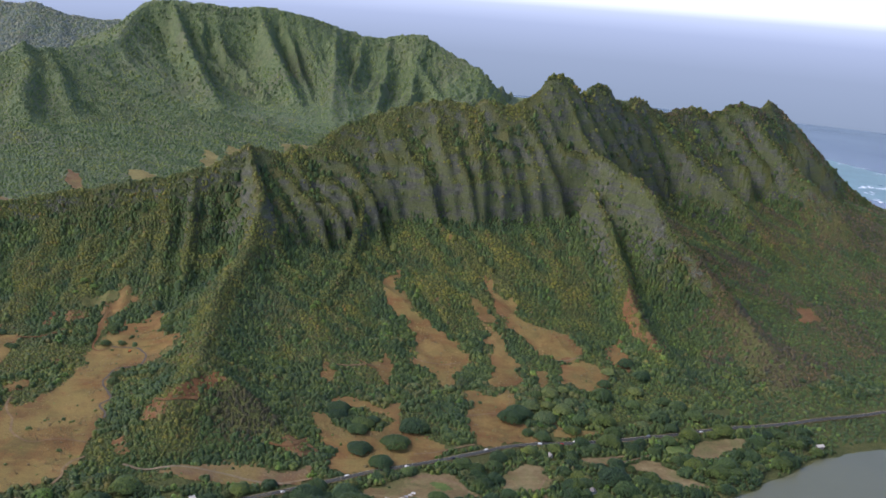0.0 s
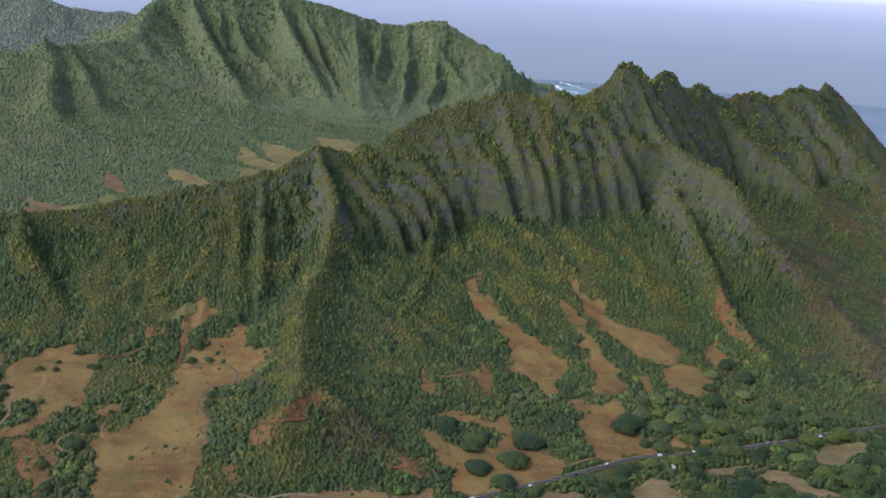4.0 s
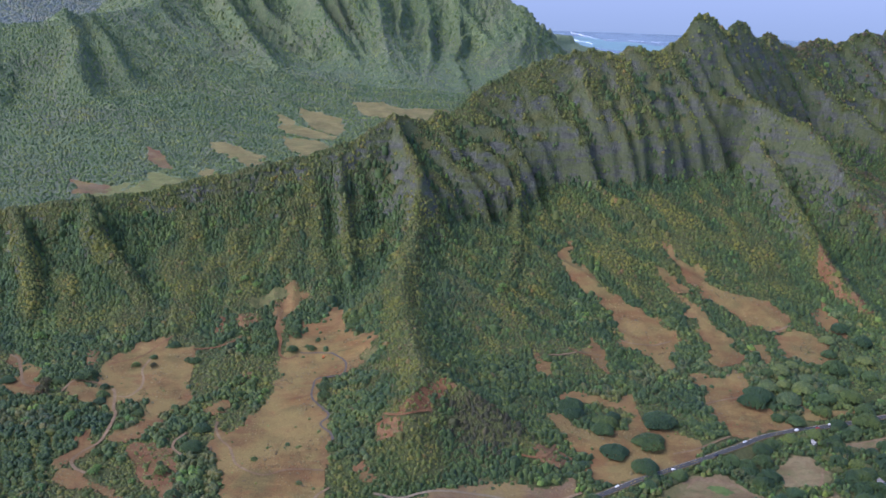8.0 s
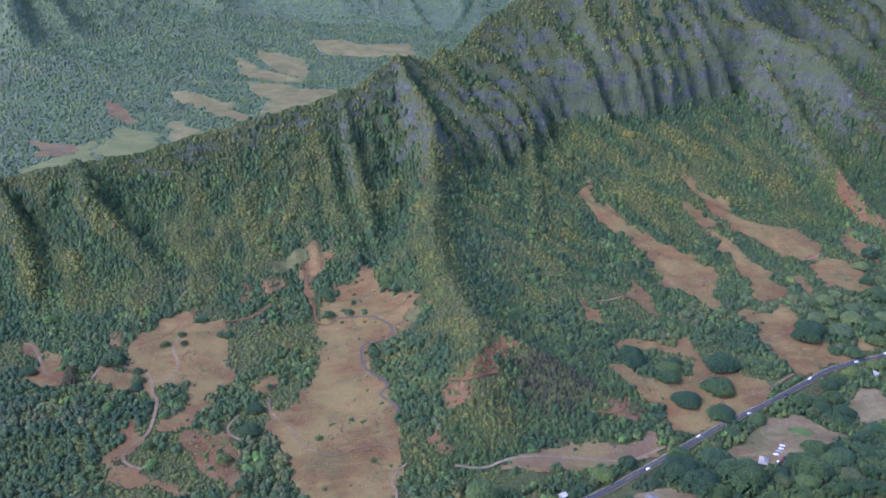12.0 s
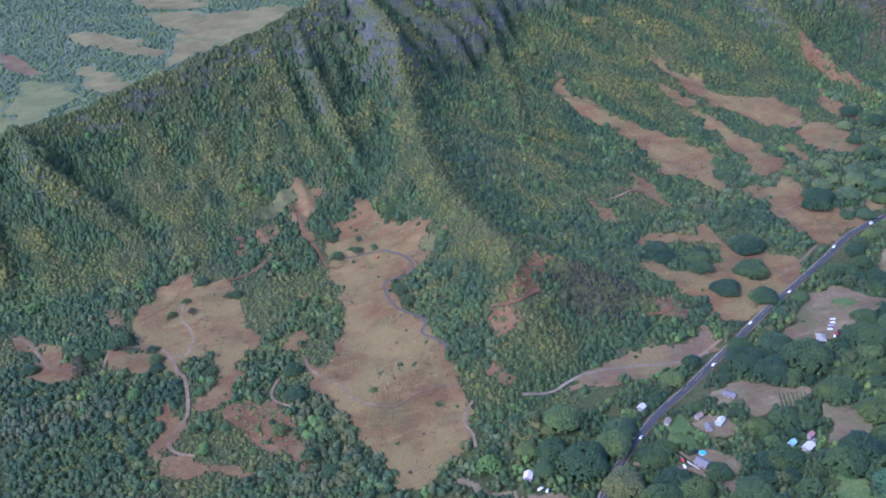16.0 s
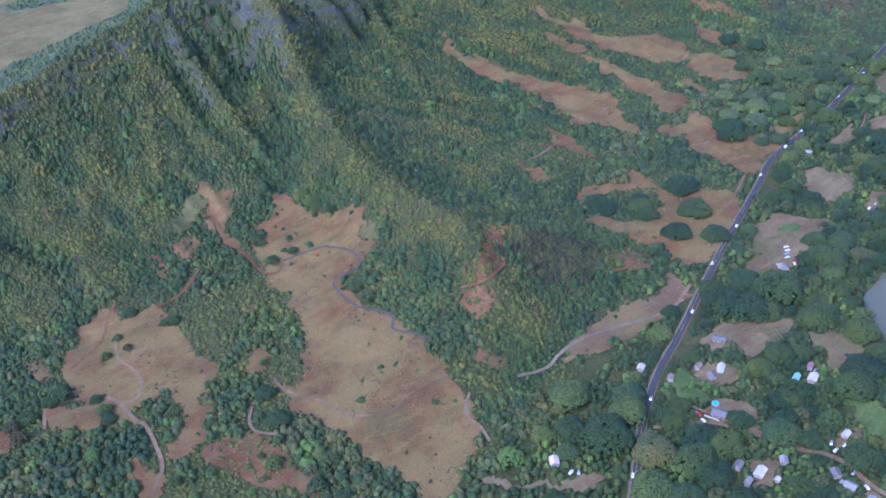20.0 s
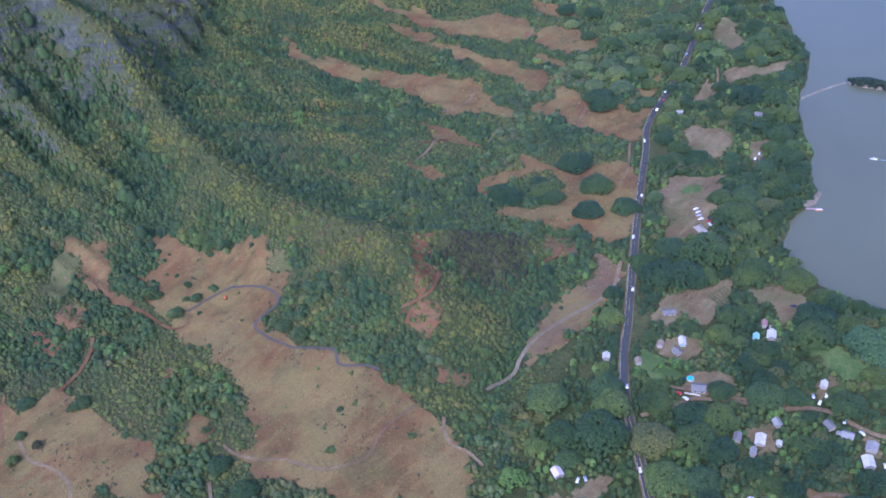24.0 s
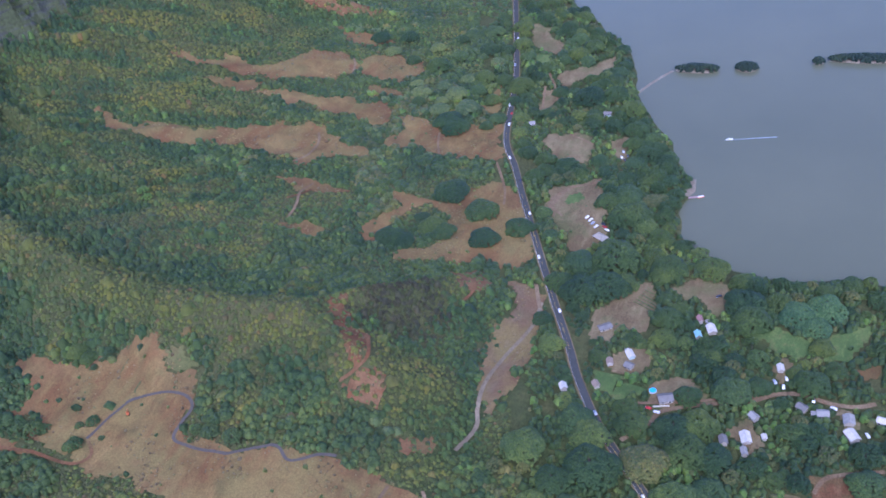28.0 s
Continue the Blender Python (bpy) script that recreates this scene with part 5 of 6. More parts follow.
# scattered low bushes out on the pastures
x, y, rnd = jittered(-640, 260, 830, 1340, 17.0, 77)
grown = np.zeros(x.shape, bool)
for poly, lo, hi, thin in CLEAR:
    grown |= ragged(x, y, poly) & (y < 1345)
grown &= rnd.uniform(0, 1, x.shape) < 0.11
for line, w in LANES:
    grown &= along(x, y, line)[0] > w + 1.5
bush = make_tree("pasture_bush", "small round dark bush out on the pasture", 1.6, 2.2, CANOPY_DARK, 55, 60, 0.42, "bushes on the pasture", 0)
plant_all(bush, [(float(a), float(b), float(c)) for a, b, c in zip(x[grown], y[grown], np.exp(rnd.normal(-0.35, 0.45, grown.sum())))][:150])

# ---- houses, seaward of the highway ----
def house(x, y, yaw, w, d, roof, wall=WALL, label="", eave=2.8, rise=1.7, wing=None, name="house"):
    w, d = w * 0.6, d * 0.6
    h = thing(name, label, "house" if name == "house" else name.replace("_", " "), "houses in the village" if name == "house" else "")
    part("wall", box(w, d, eave + 0.6, (0, 0, -0.6), 0.04), wall, h)
    bm = bmesh.new()
    o, t = 0.7, 0.22
    prof = [(-d / 2 - o, eave - 0.15), (0, eave + rise), (d / 2 + o, eave - 0.15), (d / 2 + o, eave - 0.15 + t), (0, eave + rise + t), (-d / 2 - o, eave - 0.15 + t)]
    ends = [[bm.verts.new((sx * (w / 2 + o), py, pz)) for py, pz in prof] for sx in (-1, 1)]
    for k in range(6):
        bm.faces.new((ends[0][k], ends[0][(k + 1) % 6], ends[1][(k + 1) % 6], ends[1][k]))
    for e in ends:
        bm.faces.new((e[0], e[1], e[4], e[5]))
        bm.faces.new((e[1], e[2], e[3], e[4]))
    bmesh.ops.recalc_face_normals(bm, faces=bm.faces)
    rf = part("roof", bm, roof, h)
    part("ridge_cap", box(w + 2 * o, 0.4, 0.14, (0, 0, eave + rise + 0.17), 0.03), roof, rf)
    for sx in (-1, 1):
        gable = bmesh.new()
        inner, outer = [[gable.verts.new((sx * (w / 2 - q), py, pz)) for py, pz in ((-d / 2, eave), (d / 2, eave), (0, eave + rise - 0.1))] for q in (0.12, 0.0)]
        gable.faces.new(outer)
        gable.faces.new(inner[::-1])
        for k in range(3):
            gable.faces.new((inner[k], inner[(k + 1) % 3], outer[(k + 1) % 3], outer[k]))
        bmesh.ops.recalc_face_normals(gable, faces=gable.faces)
        part("gable", gable, wall, h)
    n = max(2, int(w / 3.6))
    for sy in (-1, 1):
        for k in range(n):
            wx_ = -w / 2 + (k + 0.5) * w / n
            if sy < 0 and k == n // 2:
                dr = part("door", box(1.0, 0.08, 2.05, (wx_, sy * (d / 2 + 0.03), 0.1), 0.015), DOOR, h)
                part("handle", box(0.05, 0.06, 0.12, (wx_ + 0.38, sy * (d / 2 + 0.1), 1.05), 0.01), TRIM, dr)
            else:
                wf = part("window", box(1.4, 0.1, 1.1, (wx_, sy * (d / 2 + 0.02), 1.0), 0.02), TRIM, h)
                part("pane", box(1.2, 0.06, 0.9, (wx_, sy * (d / 2 + 0.06), 1.1)), GLASS, wf)
    if wing:
        part("lean_to_roof", box(wing, d * 0.7, 0.16, (w / 2 + wing / 2, 0, eave - 0.5), 0.03), PALE_ROOF, h)
        for sy in (-1, 1):
            part("post", box(0.15, 0.15, eave + 0.1, (w / 2 + wing - 0.2, sy * d * 0.32, -0.6), 0.01), TRIM, h)
    h.matrix_basis = at(x, y, yaw, 0.1)
    SITES.append((x, y, max(w, d) * 0.5 + 1.6))
    return h


HOUSES_FROM = len(SITES)
house(-202, 838, 32, 8, 7, WHITE_ROOF, label="small white-roofed cottage beside the highway")
house(-191, 818, 40, 8, 6, TAN_ROOF, label="small tan-roofed house beside the highway")
house(-155, 803, 35, 12, 7, WHITE_ROOF, WALL_GREEN, label="white-roofed house with pale green walls", wing=4)
house(-166, 801, 70, 9, 8, GREY_ROOF, label="square grey-roofed house among trees")
house(-166, 815, 20, 8, 6, TAN_ROOF, label="low tan-roofed shed house in a yard")
house(-190, 770, 115, 15, 12, GREY_ROOF, label="large grey-roofed house on a bare yard", rise=2.0)
house(-113, 754, 25, 13, 9, WHITE_ROOF, label="long white-roofed house under dark trees", wing=7)
house(-104, 764, 25, 9, 5, RUST_ROOF, label="rust-roofed outbuilding behind the long white house")
house(-121, 762, 25, 9, 6, GREEN_ROOF, label="green-roofed outbuilding beside the long white house")
house(-142, 702, 15, 9, 6, WHITE_ROOF, label="small white-roofed house beside a bare yard")
house(-191, 712, 50, 9, 7, PALE_ROOF, label="pale metal-roofed house under trees")
house(-211, 714, 20, 14, 9, WHITE_ROOF, label="broad white-roofed house in dense trees")
house(-217, 727, 20, 10, 7, GREY_ROOF, label="grey-roofed house in dense trees")
house(-223, 713, 20, 9, 5, PALE_ROOF, label="low pale-roofed house in dense trees")
house(-207, 703, 20, 5, 4, WHITE_ROOF, label="tiny white-roofed hut in dense trees", eave=2.3, rise=1.0)
house(-174, 684, 60, 10, 8, GREY_ROOF, label="dark grey-roofed house with a cluttered yard")
house(-176, 671, 100, 11, 9, PALE_ROOF, label="pale-roofed house with a cluttered yard", wing=4)
house(-177, 655, 10, 12, 10, PALE_ROOF, label="pale grey-roofed house by the lane end")
house(-190, 652, 35, 14, 10, WHITE_ROOF, label="big white-roofed house by the lane end")
house(-172, 635, 80, 11, 8, WHITE_ROOF, label="white-roofed house at the lane's end")
house(186, 913, 100, 11, 8, GREY_ROOF, WALL_GREEN, label="grey-roofed house near the shore")
house(149, 980, 110, 9, 5, PALE_ROOF, label="pale-roofed shed beside the highway trees")
house(-311, 804, 60, 11, 9, PINK_ROOF, label="pink-roofed house on a gravel clearing")
house(-261, 694, 55, 13, 7, WHITE_ROOF, label="white-roofed shed on a bare field")
house(-131, 828, -50, 15, 9, GREY_ROOF, label="low grey-roofed shed beside the nursery yard", eave=2.6, rise=0.8)
house(469, 1053, 20, 14, 9, WHITE_ROOF, label="white-roofed house on the far shore of the bay")

VILLAGE_HOMES = list(SITES[HOUSES_FROM:])

# party tent by the car park
tent = thing("tent", "white peaked tent beside parked cars", "tent")
bm = bmesh.new()
base_ring = [bm.verts.new((sx * 6, sy * 4, 2.4)) for sx, sy in ((-1, -1), (1, -1), (1, 1), (-1, 1))]
peak = [bm.verts.new((sx * 2.5, 0, 4.6)) for sx in (-1, 1)]
for f in ((0, 1, 5, 4), (1, 2, 5), (2, 3, 4, 5), (3, 0, 4)):
    bm.faces.new([(base_ring + peak)[k] for k in f])
solid = bmesh.ops.solidify(bm, geom=bm.faces[:], thickness=0.08)
part("canopy", bm, WHITE_ROOF, tent)
for sx in (-1, 1):
    for sy in (-1, 1):
        part("pole", box(0.12, 0.12, 3.0, (sx * 5.8, sy * 3.8, -0.6), 0.01), TRIM, tent)
tent.matrix_basis = at(-22, 862, 60)
SITES.append((-22, 862, 9))

# round pool, low wall and planting rows
pool = thing("pool", "round blue above-ground swimming pool", "pool")
part("wall", disc(2.6, 1.2, "Z", (0, 0, 0.4), 20), CONCRETE, pool)
part("water", disc(2.4, 0.06, "Z", (0, 0, 1.03), 20), POOL_BLUE, pool, "clear blue pool water")
pool.matrix_basis = at(-184, 780, 0, 0.5)
SITES.append((-184, 780, 4))
lane_wall = thing("garden_wall", "long low whitewashed wall along the lane", "wall")
for wx_ in (-9, 8):
    part("wall_run", box(11, 0.35, 1.6, (wx_, 0, -0.5), 0.04), WHITE_ROOF, lane_wall)
lane_wall.matrix_basis = at(-199, 779, -72, 0.2)
for k in range(7):
    row = thing("planting_row", "low green planting row in the nursery yard", "planting row", "nursery rows")
    g = np.random.default_rng(90 + k)
    n_ = 12
    ob = clumps("hedge", np.linspace(-9, 9, n_), g.uniform(-0.3, 0.3, n_), np.full(n_, 0.1), np.full(n_, 0.95), 0.8, CANOPY if k % 2 else CANOPY_YELLOW, "", "", 90 + k)
    for key in ("kind",):
        del ob[key]
    ob.parent = row
    row.matrix_basis = at(-99 + k * 3.2, 807 - k * 1.0, 65, 0.5)

# ---- vehicles ----
def make_car(name, label, paint, group, van=False):
    c = thing(name, label, "car", group)
    L, W = (5.0, 1.95) if van else (4.5, 1.8)
    top = 2.0 if van else 1.45
    prof = [(-L / 2, 0.35), (-L / 2, 0.85), (-L / 2 + 0.2, 0.95), (-L / 2 + (0.35 if van else 0.75), top), (L * 0.12 + (0.6 if van else 0), top), (L * 0.26 + (0.5 if van else 0), 0.95), (L / 2 - 0.1, 0.8), (L / 2, 0.35)]
    bm = bmesh.new()
    sides_ = [[bm.verts.new((px, s * W / 2 * (0.86 if pz > 1.2 else 1.0), pz)) for px, pz in prof] for s in (-1, 1)]
    for k in range(len(prof)):
        q = (k + 1) % len(prof)
        bm.faces.new((sides_[0][k], sides_[0][q], sides_[1][q], sides_[1][k]))
    bm.faces.new(sides_[0][::-1])
    bm.faces.new(sides_[1])
    bmesh.ops.recalc_face_normals(bm, faces=bm.faces)
    bmesh.ops.bevel(bm, geom=bm.edges[:], offset=0.05, segments=1, affect="EDGES")
    body = part("body", bm, paint, c)
    part("windscreen", box(0.05, W * 0.8, 0.42, (L * 0.2 + (0.55 if van else 0), 0, 1.0)), GLASS, c)
    for s in (-1, 1):
        part("side_window", box(L * 0.36, 0.04, 0.34, (-L * 0.08, s * W * 0.47, 1.0)), GLASS, c)
        part("headlight", box(0.06, 0.3, 0.14, (L / 2 - 0.02, s * W * 0.34, 0.62)), TRIM, c)
        for sx in (-1, 1):
            wheel = part("wheel", disc(0.33, 0.22, "Y", (sx * L * 0.31, s * W * 0.46, 0.33)), TYRE, c)
            part("rim", disc(0.18, 0.24, "Y", (sx * L * 0.31, s * W * 0.465, 0.33), 8), CAR_SILVER, wheel)
    return c


def on_road(x, y, off, back=False):
    """A place on the highway nearest x, y, off its middle line, and the heading there."""
    k = int(np.argmin((HIGHWAY[:, 0] - x) ** 2 + (HIGHWAY[:, 1] - y) ** 2))
    t = HIGHWAY[min(k + 1, len(HIGHWAY) - 1)] - HIGHWAY[k - 1]
    t = t / np.linalg.norm(t)
    p = HIGHWAY[k] + np.array([-t[1], t[0]]) * off
    return p[0], p[1], math.degrees(math.atan2(t[1], t[0])) + (180 if back else 0)


CARS = {}
for kind_, paint, label, van in (("white", CAR_WHITE, "white car", False), ("silver", CAR_SILVER, "silver car", False), ("red", CAR_RED, "red car", False), ("dark", CAR_DARK, "dark car", False), ("van", CAR_WHITE, "white van", True)):
    CARS[kind_] = None
ROADCARS = [(179, 1020, "white", 1), (137, 1002, "van", 0), (78, 978, "white", 1), (164, 1003, "red", 0), (-5, 931, "white", 0), (267, 1036, "silver", 1), (-61, 900, "white", 1), (38, 963, "dark", 0),
            (-217, 812, "silver", 0), (-122, 868, "white", 0), (-275, 763, "white", 1), (330, 1062, "white", 0)]
PARKED = [(4, 881, "white", 150), (1, 877, "white", 150), (-3, 874, "silver", 150), (-7, 870, "white", 150), (-6, 863, "red", 60), (-10, 860, "white", 60), (-2, 865, "dark", 60), (111, 879, "white", 20), (121, 880, "silver", 20),
          (107, 875, "dark", 20), (114, 874, "dark", 20), (-149, 697, "white", 15), (-154, 704, "silver", 30), (-157, 698, "white", 10), (-201, 779, "red", 80), (-203, 773, "white", 80), (-186, 643, "white", 30), (-307, 791, "white", 20), (-303, 788, "silver", 50),
          (-73, 756, "dark", 120), (-168, 665, "white", 70), (-164, 678, "silver", 10)]
MAKE = {"white": (CAR_WHITE, False), "silver": (CAR_SILVER, False), "red": (CAR_RED, False), "dark": (CAR_DARK, False), "van": (CAR_WHITE, True)}
for where, rows_, lift in (("driving along the asphalt highway", ROADCARS, 0.95), ("parked in a bare village yard", PARKED, 0.62)):
    first = {}
    for x, y, kind_, spin in rows_:
        if lift > 0.9:
            x, y, yaw = on_road(x, y, 1.7 if spin else -1.7, bool(spin))
        else:
            yaw = spin
            SITES.append((x, y, 4))
        m = at(x, y, yaw, lift)
        if kind_ in first:
            copy_thing(first[kind_], m)
        else:
            paint, van = MAKE[kind_]
            word = "van" if van else "car"
            first[kind_] = make_car(word, f"small {kind_ if kind_ != 'van' else 'white'} {word} {where}", paint, "cars on the highway" if lift > 0.9 else "parked cars", van)
            first[kind_].matrix_basis = m

# orange digger on the pasture
digger = thing("digger", "small orange digger standing on the pasture", "digger")
for s in (-1, 1):
    part("crawler", box(3.0, 0.5, 0.7, (0, s * 0.9, 0), 0.12), TYRE, digger)
part("body", box(2.2, 1.8, 0.9, (-0.2, 0, 0.75), 0.1), ORANGE, digger)
cab = part("cab", box(1.1, 0.9, 1.2, (0.2, 0.45, 1.6), 0.06), ORANGE, digger)
part("pane", box(0.06, 0.7, 0.7, (0.76, 0.45, 1.95)), GLASS, cab)
boom = part("boom", tube([(0.8, -0.2, 1.4), (2.6, -0.2, 2.9), (4.0, -0.2, 1.6)], [0.2, 0.2, 0.14], 6), ORANGE, digger)
part("bucket", box(0.7, 0.8, 0.6, (4.1, -0.2, 0.95), 0.08), TYRE, boom)
digger.matrix_basis = at(-338, 1098, 40, 0.6)

# ---- the bay: islets, spit, boat, dock, surf ----
def islet(x, y, long_, wide, yaw, n, seed, label):
    i = thing("islet", label, "islet", "islets in the bay")
    g = np.random.default_rng(seed)
    bm = bmesh.new()
    made = bmesh.ops.create_icosphere(bm, subdivisions=3, radius=1.0)["verts"]
    for v in made:
        q = 1 + 0.15 * noise.noise(v.co * 2 + Vector((seed, 0, 0)))
        v.co = Vector((v.co.x * long_ / 2 * 0.92 * q, v.co.y * wide / 2 * 0.9 * q, v.co.z * 1.3))
    part("mud_bank", bm, SAND, i)
    a, w = g.uniform(0, 6.283, n), np.sqrt(g.uniform(0, 1, n))
    px, py = long_ / 2 * w * np.cos(a), wide / 2 * w * np.sin(a)
    ob = clumps("crown", px, py, 1.0 + 4.5 * np.sqrt(np.clip(1.05 - w * w, 0, 1)), g.uniform(1.2, 2.6, n), 1.0, MANGROVE, "", "", seed)
    del ob["kind"]
    ob.parent = i
    i.matrix_basis = pose(x, y, 0, 0, 0, yaw)


islet(301, 848, 48, 15, 97, 170, 1, "long low islet covered in dark mangroves")
islet(311, 798, 22, 18, 97, 100, 2, "round islet covered in dark mangroves")
islet(333, 729, 11, 10, 97, 45, 3, "tiny round islet of dark mangroves")
islet(345, 682, 80, 16, 97, 240, 4, "longest islet covered in dark mangroves")

spit = spline([(226, 900), (250, 894), (275, 884), (297, 872)], 4.0)
P_ = np.concatenate([spit[:, None, :] + np.array([[0.4, 0.9]]) * w for w in (-3.0, -1.2, 1.2, 3.0)], 1)
Z_ = np.tile([-0.6, 0.45, 0.45, -0.6], (len(spit), 1))
tagged(sheet("sand_spit", np.concatenate([P_, Z_[..., None]], -1).reshape(-1, 3), grid_faces(4, len(spit)), SAND), "thin tan sand spit reaching towards the islet", "sand spit", kind="structure")

point = np.array([(55, 836), (69, 838), (84, 828), (93, 817), (92, 806), (73, 803), (65, 806), (58, 819)], float)
mid_ = point.mean(0)
rings_ = [np.concatenate([mid_ + (point - mid_) * q, np.full((len(point), 1), zz)], 1) for q, zz in ((1.08, -0.8), (0.95, 0.5), (0.6, 0.9), (0.02, 1.0))]
n_p = len(point)
f_p = np.array([(a * n_p + k, a * n_p + (k + 1) % n_p, (a + 1) * n_p + (k + 1) % n_p, (a + 1) * n_p + k) for a in range(3) for k in range(n_p)])
tagged(sheet("shore_point", np.concatenate(rings_), f_p, SAND), "low tan point of land beside the dock", "shore", kind="structure")

boat = thing("motorboat", "small white motorboat speeding across the bay", "boat")
bm = bmesh.new()
hull = []
for px, hw, keel in ((-3.2, 1.15, -0.3), (-1.0, 1.25, -0.4), (1.5, 1.0, -0.35), (3.4, 0.12, 0.3)):
    hull.append([bm.verts.new((px, -hw, 0.75)), bm.verts.new((px, -hw * 0.75, 0.0)), bm.verts.new((px, 0, keel)), bm.verts.new((px, hw * 0.75, 0.0)), bm.verts.new((px, hw, 0.75))])
for a, b in zip(hull[:-1], hull[1:]):
    for k in range(4):
        bm.faces.new((a[k], a[k + 1], b[k + 1], b[k]))
    bm.faces.new((a[4], a[0], b[0], b[4]))
bm.faces.new(hull[0])
bmesh.ops.recalc_face_normals(bm, faces=bm.faces)
part("hull", bm, CAR_WHITE, boat)
part("cabin", box(2.0, 1.5, 0.9, (0.1, 0, 0.7), 0.12), CAR_WHITE, boat)
part("windscreen", box(0.08, 1.3, 0.4, (1.1, 0, 1.05)), GLASS, boat)
part("outboard", box(0.5, 0.5, 0.9, (-3.4, 0, 0.1), 0.08), TYRE, boat)
boat.matrix_basis = pose(165, 790, 0.05, 0, 0, 107)
trail = []
for k in range(26):
    d_ = 3 + k * 1.6
    cx, cy = 165 + 0.29 * d_, 790 - 0.957 * d_
    w_ = 0.22 + 0.009 * k * (1 + 0.4 * math.sin(k * 1.7))
    trail += [(cx - 0.957 * w_, cy - 0.29 * w_, 0.1), (cx + 0.957 * w_, cy + 0.29 * w_, 0.1)]
tagged(sheet("wake", np.array(trail), grid_faces(2, 26), WAKE), "narrow white wake trailing behind the motorboat", "wake", kind="structure")

dock = thing("dock", "short red-brown boat dock at the shore", "dock")
for k in range(9):
    part("plank", box(2.6, 0.85, 0.12, (0, -4 + k * 0.95, 0.9), 0.02), DECK, dock)
for sx in (-1, 1):
    for ky in (-3.6, 0, 3.6):
        part("pile", disc(0.14, 3.0, "Z", (sx * 1.15, ky, -0.4), 8), BARK, dock)
dock.matrix_basis = pose(62, 803, 0, 0, 0, 25)
dock_boat = thing("moored_boat", "orange and white boat moored at the dock", "boat")
part("hull", box(6.5, 2.2, 0.9, (0, 0, -0.2), 0.3), ORANGE, dock_boat)
part("deck", box(5.5, 1.7, 0.2, (0, 0, 0.7), 0.06), CAR_WHITE, dock_boat)
dock_boat.matrix_basis = pose(65, 797, 0, 0, 0, 120)


REEF = plain_mat("turquoise_shallows", (0.15, 0.27, 0.27), 0.35, vary=0.25, scale=0.012)


def shallows(cx, cy, long_, wide, yaw, seed):
    """A pale reef flat seen through clear water, ragged at its edge."""
    a = np.linspace(0, 2 * math.pi, 65)[:-1]
    q = 1 + 0.25 * rough(2 * np.cos(a) + seed, 2 * np.sin(a), seed, 3)
    rings = [np.stack([long_ / 2 * f * q * np.cos(a), wide / 2 * f * q * np.sin(a), np.full(64, 0.06)], 1) for f in (1.0, 0.6, 0.02)]
    f = np.array([(k * 64 + i, k * 64 + (i + 1) % 64, (k + 1) * 64 + (i + 1) % 64, (k + 1) * 64 + i) for k in range(2) for i in range(64)])
    ob = sheet("shallows", np.concatenate(rings), f, REEF)
    ob.matrix_basis = pose(cx, cy, 0, 0, 0, yaw)
    tagged(ob, "pale turquoise reef shallows off the coast", "shallows", kind="structure")


shallows(1330, 2900, 1100, 420, 108, 3)
shallows(560, 4300, 700, 300, -50, 5)


def surf(x, y, long_, wide, yaw, seed, rows=1):
    g = np.random.default_rng(seed)
    n = 34
    s = np.linspace(-0.5, 0.5, n)
    mid = wide * 0.9 * np.array([wave(v * 6, seed, 3) for v in s])
    half = wide * 0.5 * np.clip(1 - (2 * s) ** 4, 0.02, 1) * (0.4 + 0.6 * np.abs(wave(s * 14, seed + 0.5, 9)))
    v = np.stack([np.repeat(s * long_, 2), np.stack([mid - half, mid + half], 1).ravel(), np.full(2 * n, 0.25)], 1)
    ob = sheet("surf", v, grid_faces(2, n), FOAM)
    ob.matrix_basis = pose(x, y, 0, 0, 0, yaw)
    tagged(ob, "white line of breaking surf off the shore", "surf", kind="structure")


for k, (x, y, l_, w_, a_) in enumerate(((500, 4440, 430, 30, -72), (565, 4560, 300, 16, -76), (650, 4400, 70, 14, -20), (835, 4338, 60, 12, -10), (760, 4370, 80, 12, -20), (1359, 3266, 46, 14, 10), (1395, 3200, 60, 12, 5),
                                       (1262, 2861, 70, 26, 20), (1300, 2848, 60, 22, 0), (1420, 3110, 50, 12, 0), (1240, 2760, 60, 16, 60), (1215, 2650, 60, 12, 70))):
    surf(x, y, l_, w_, a_, k)

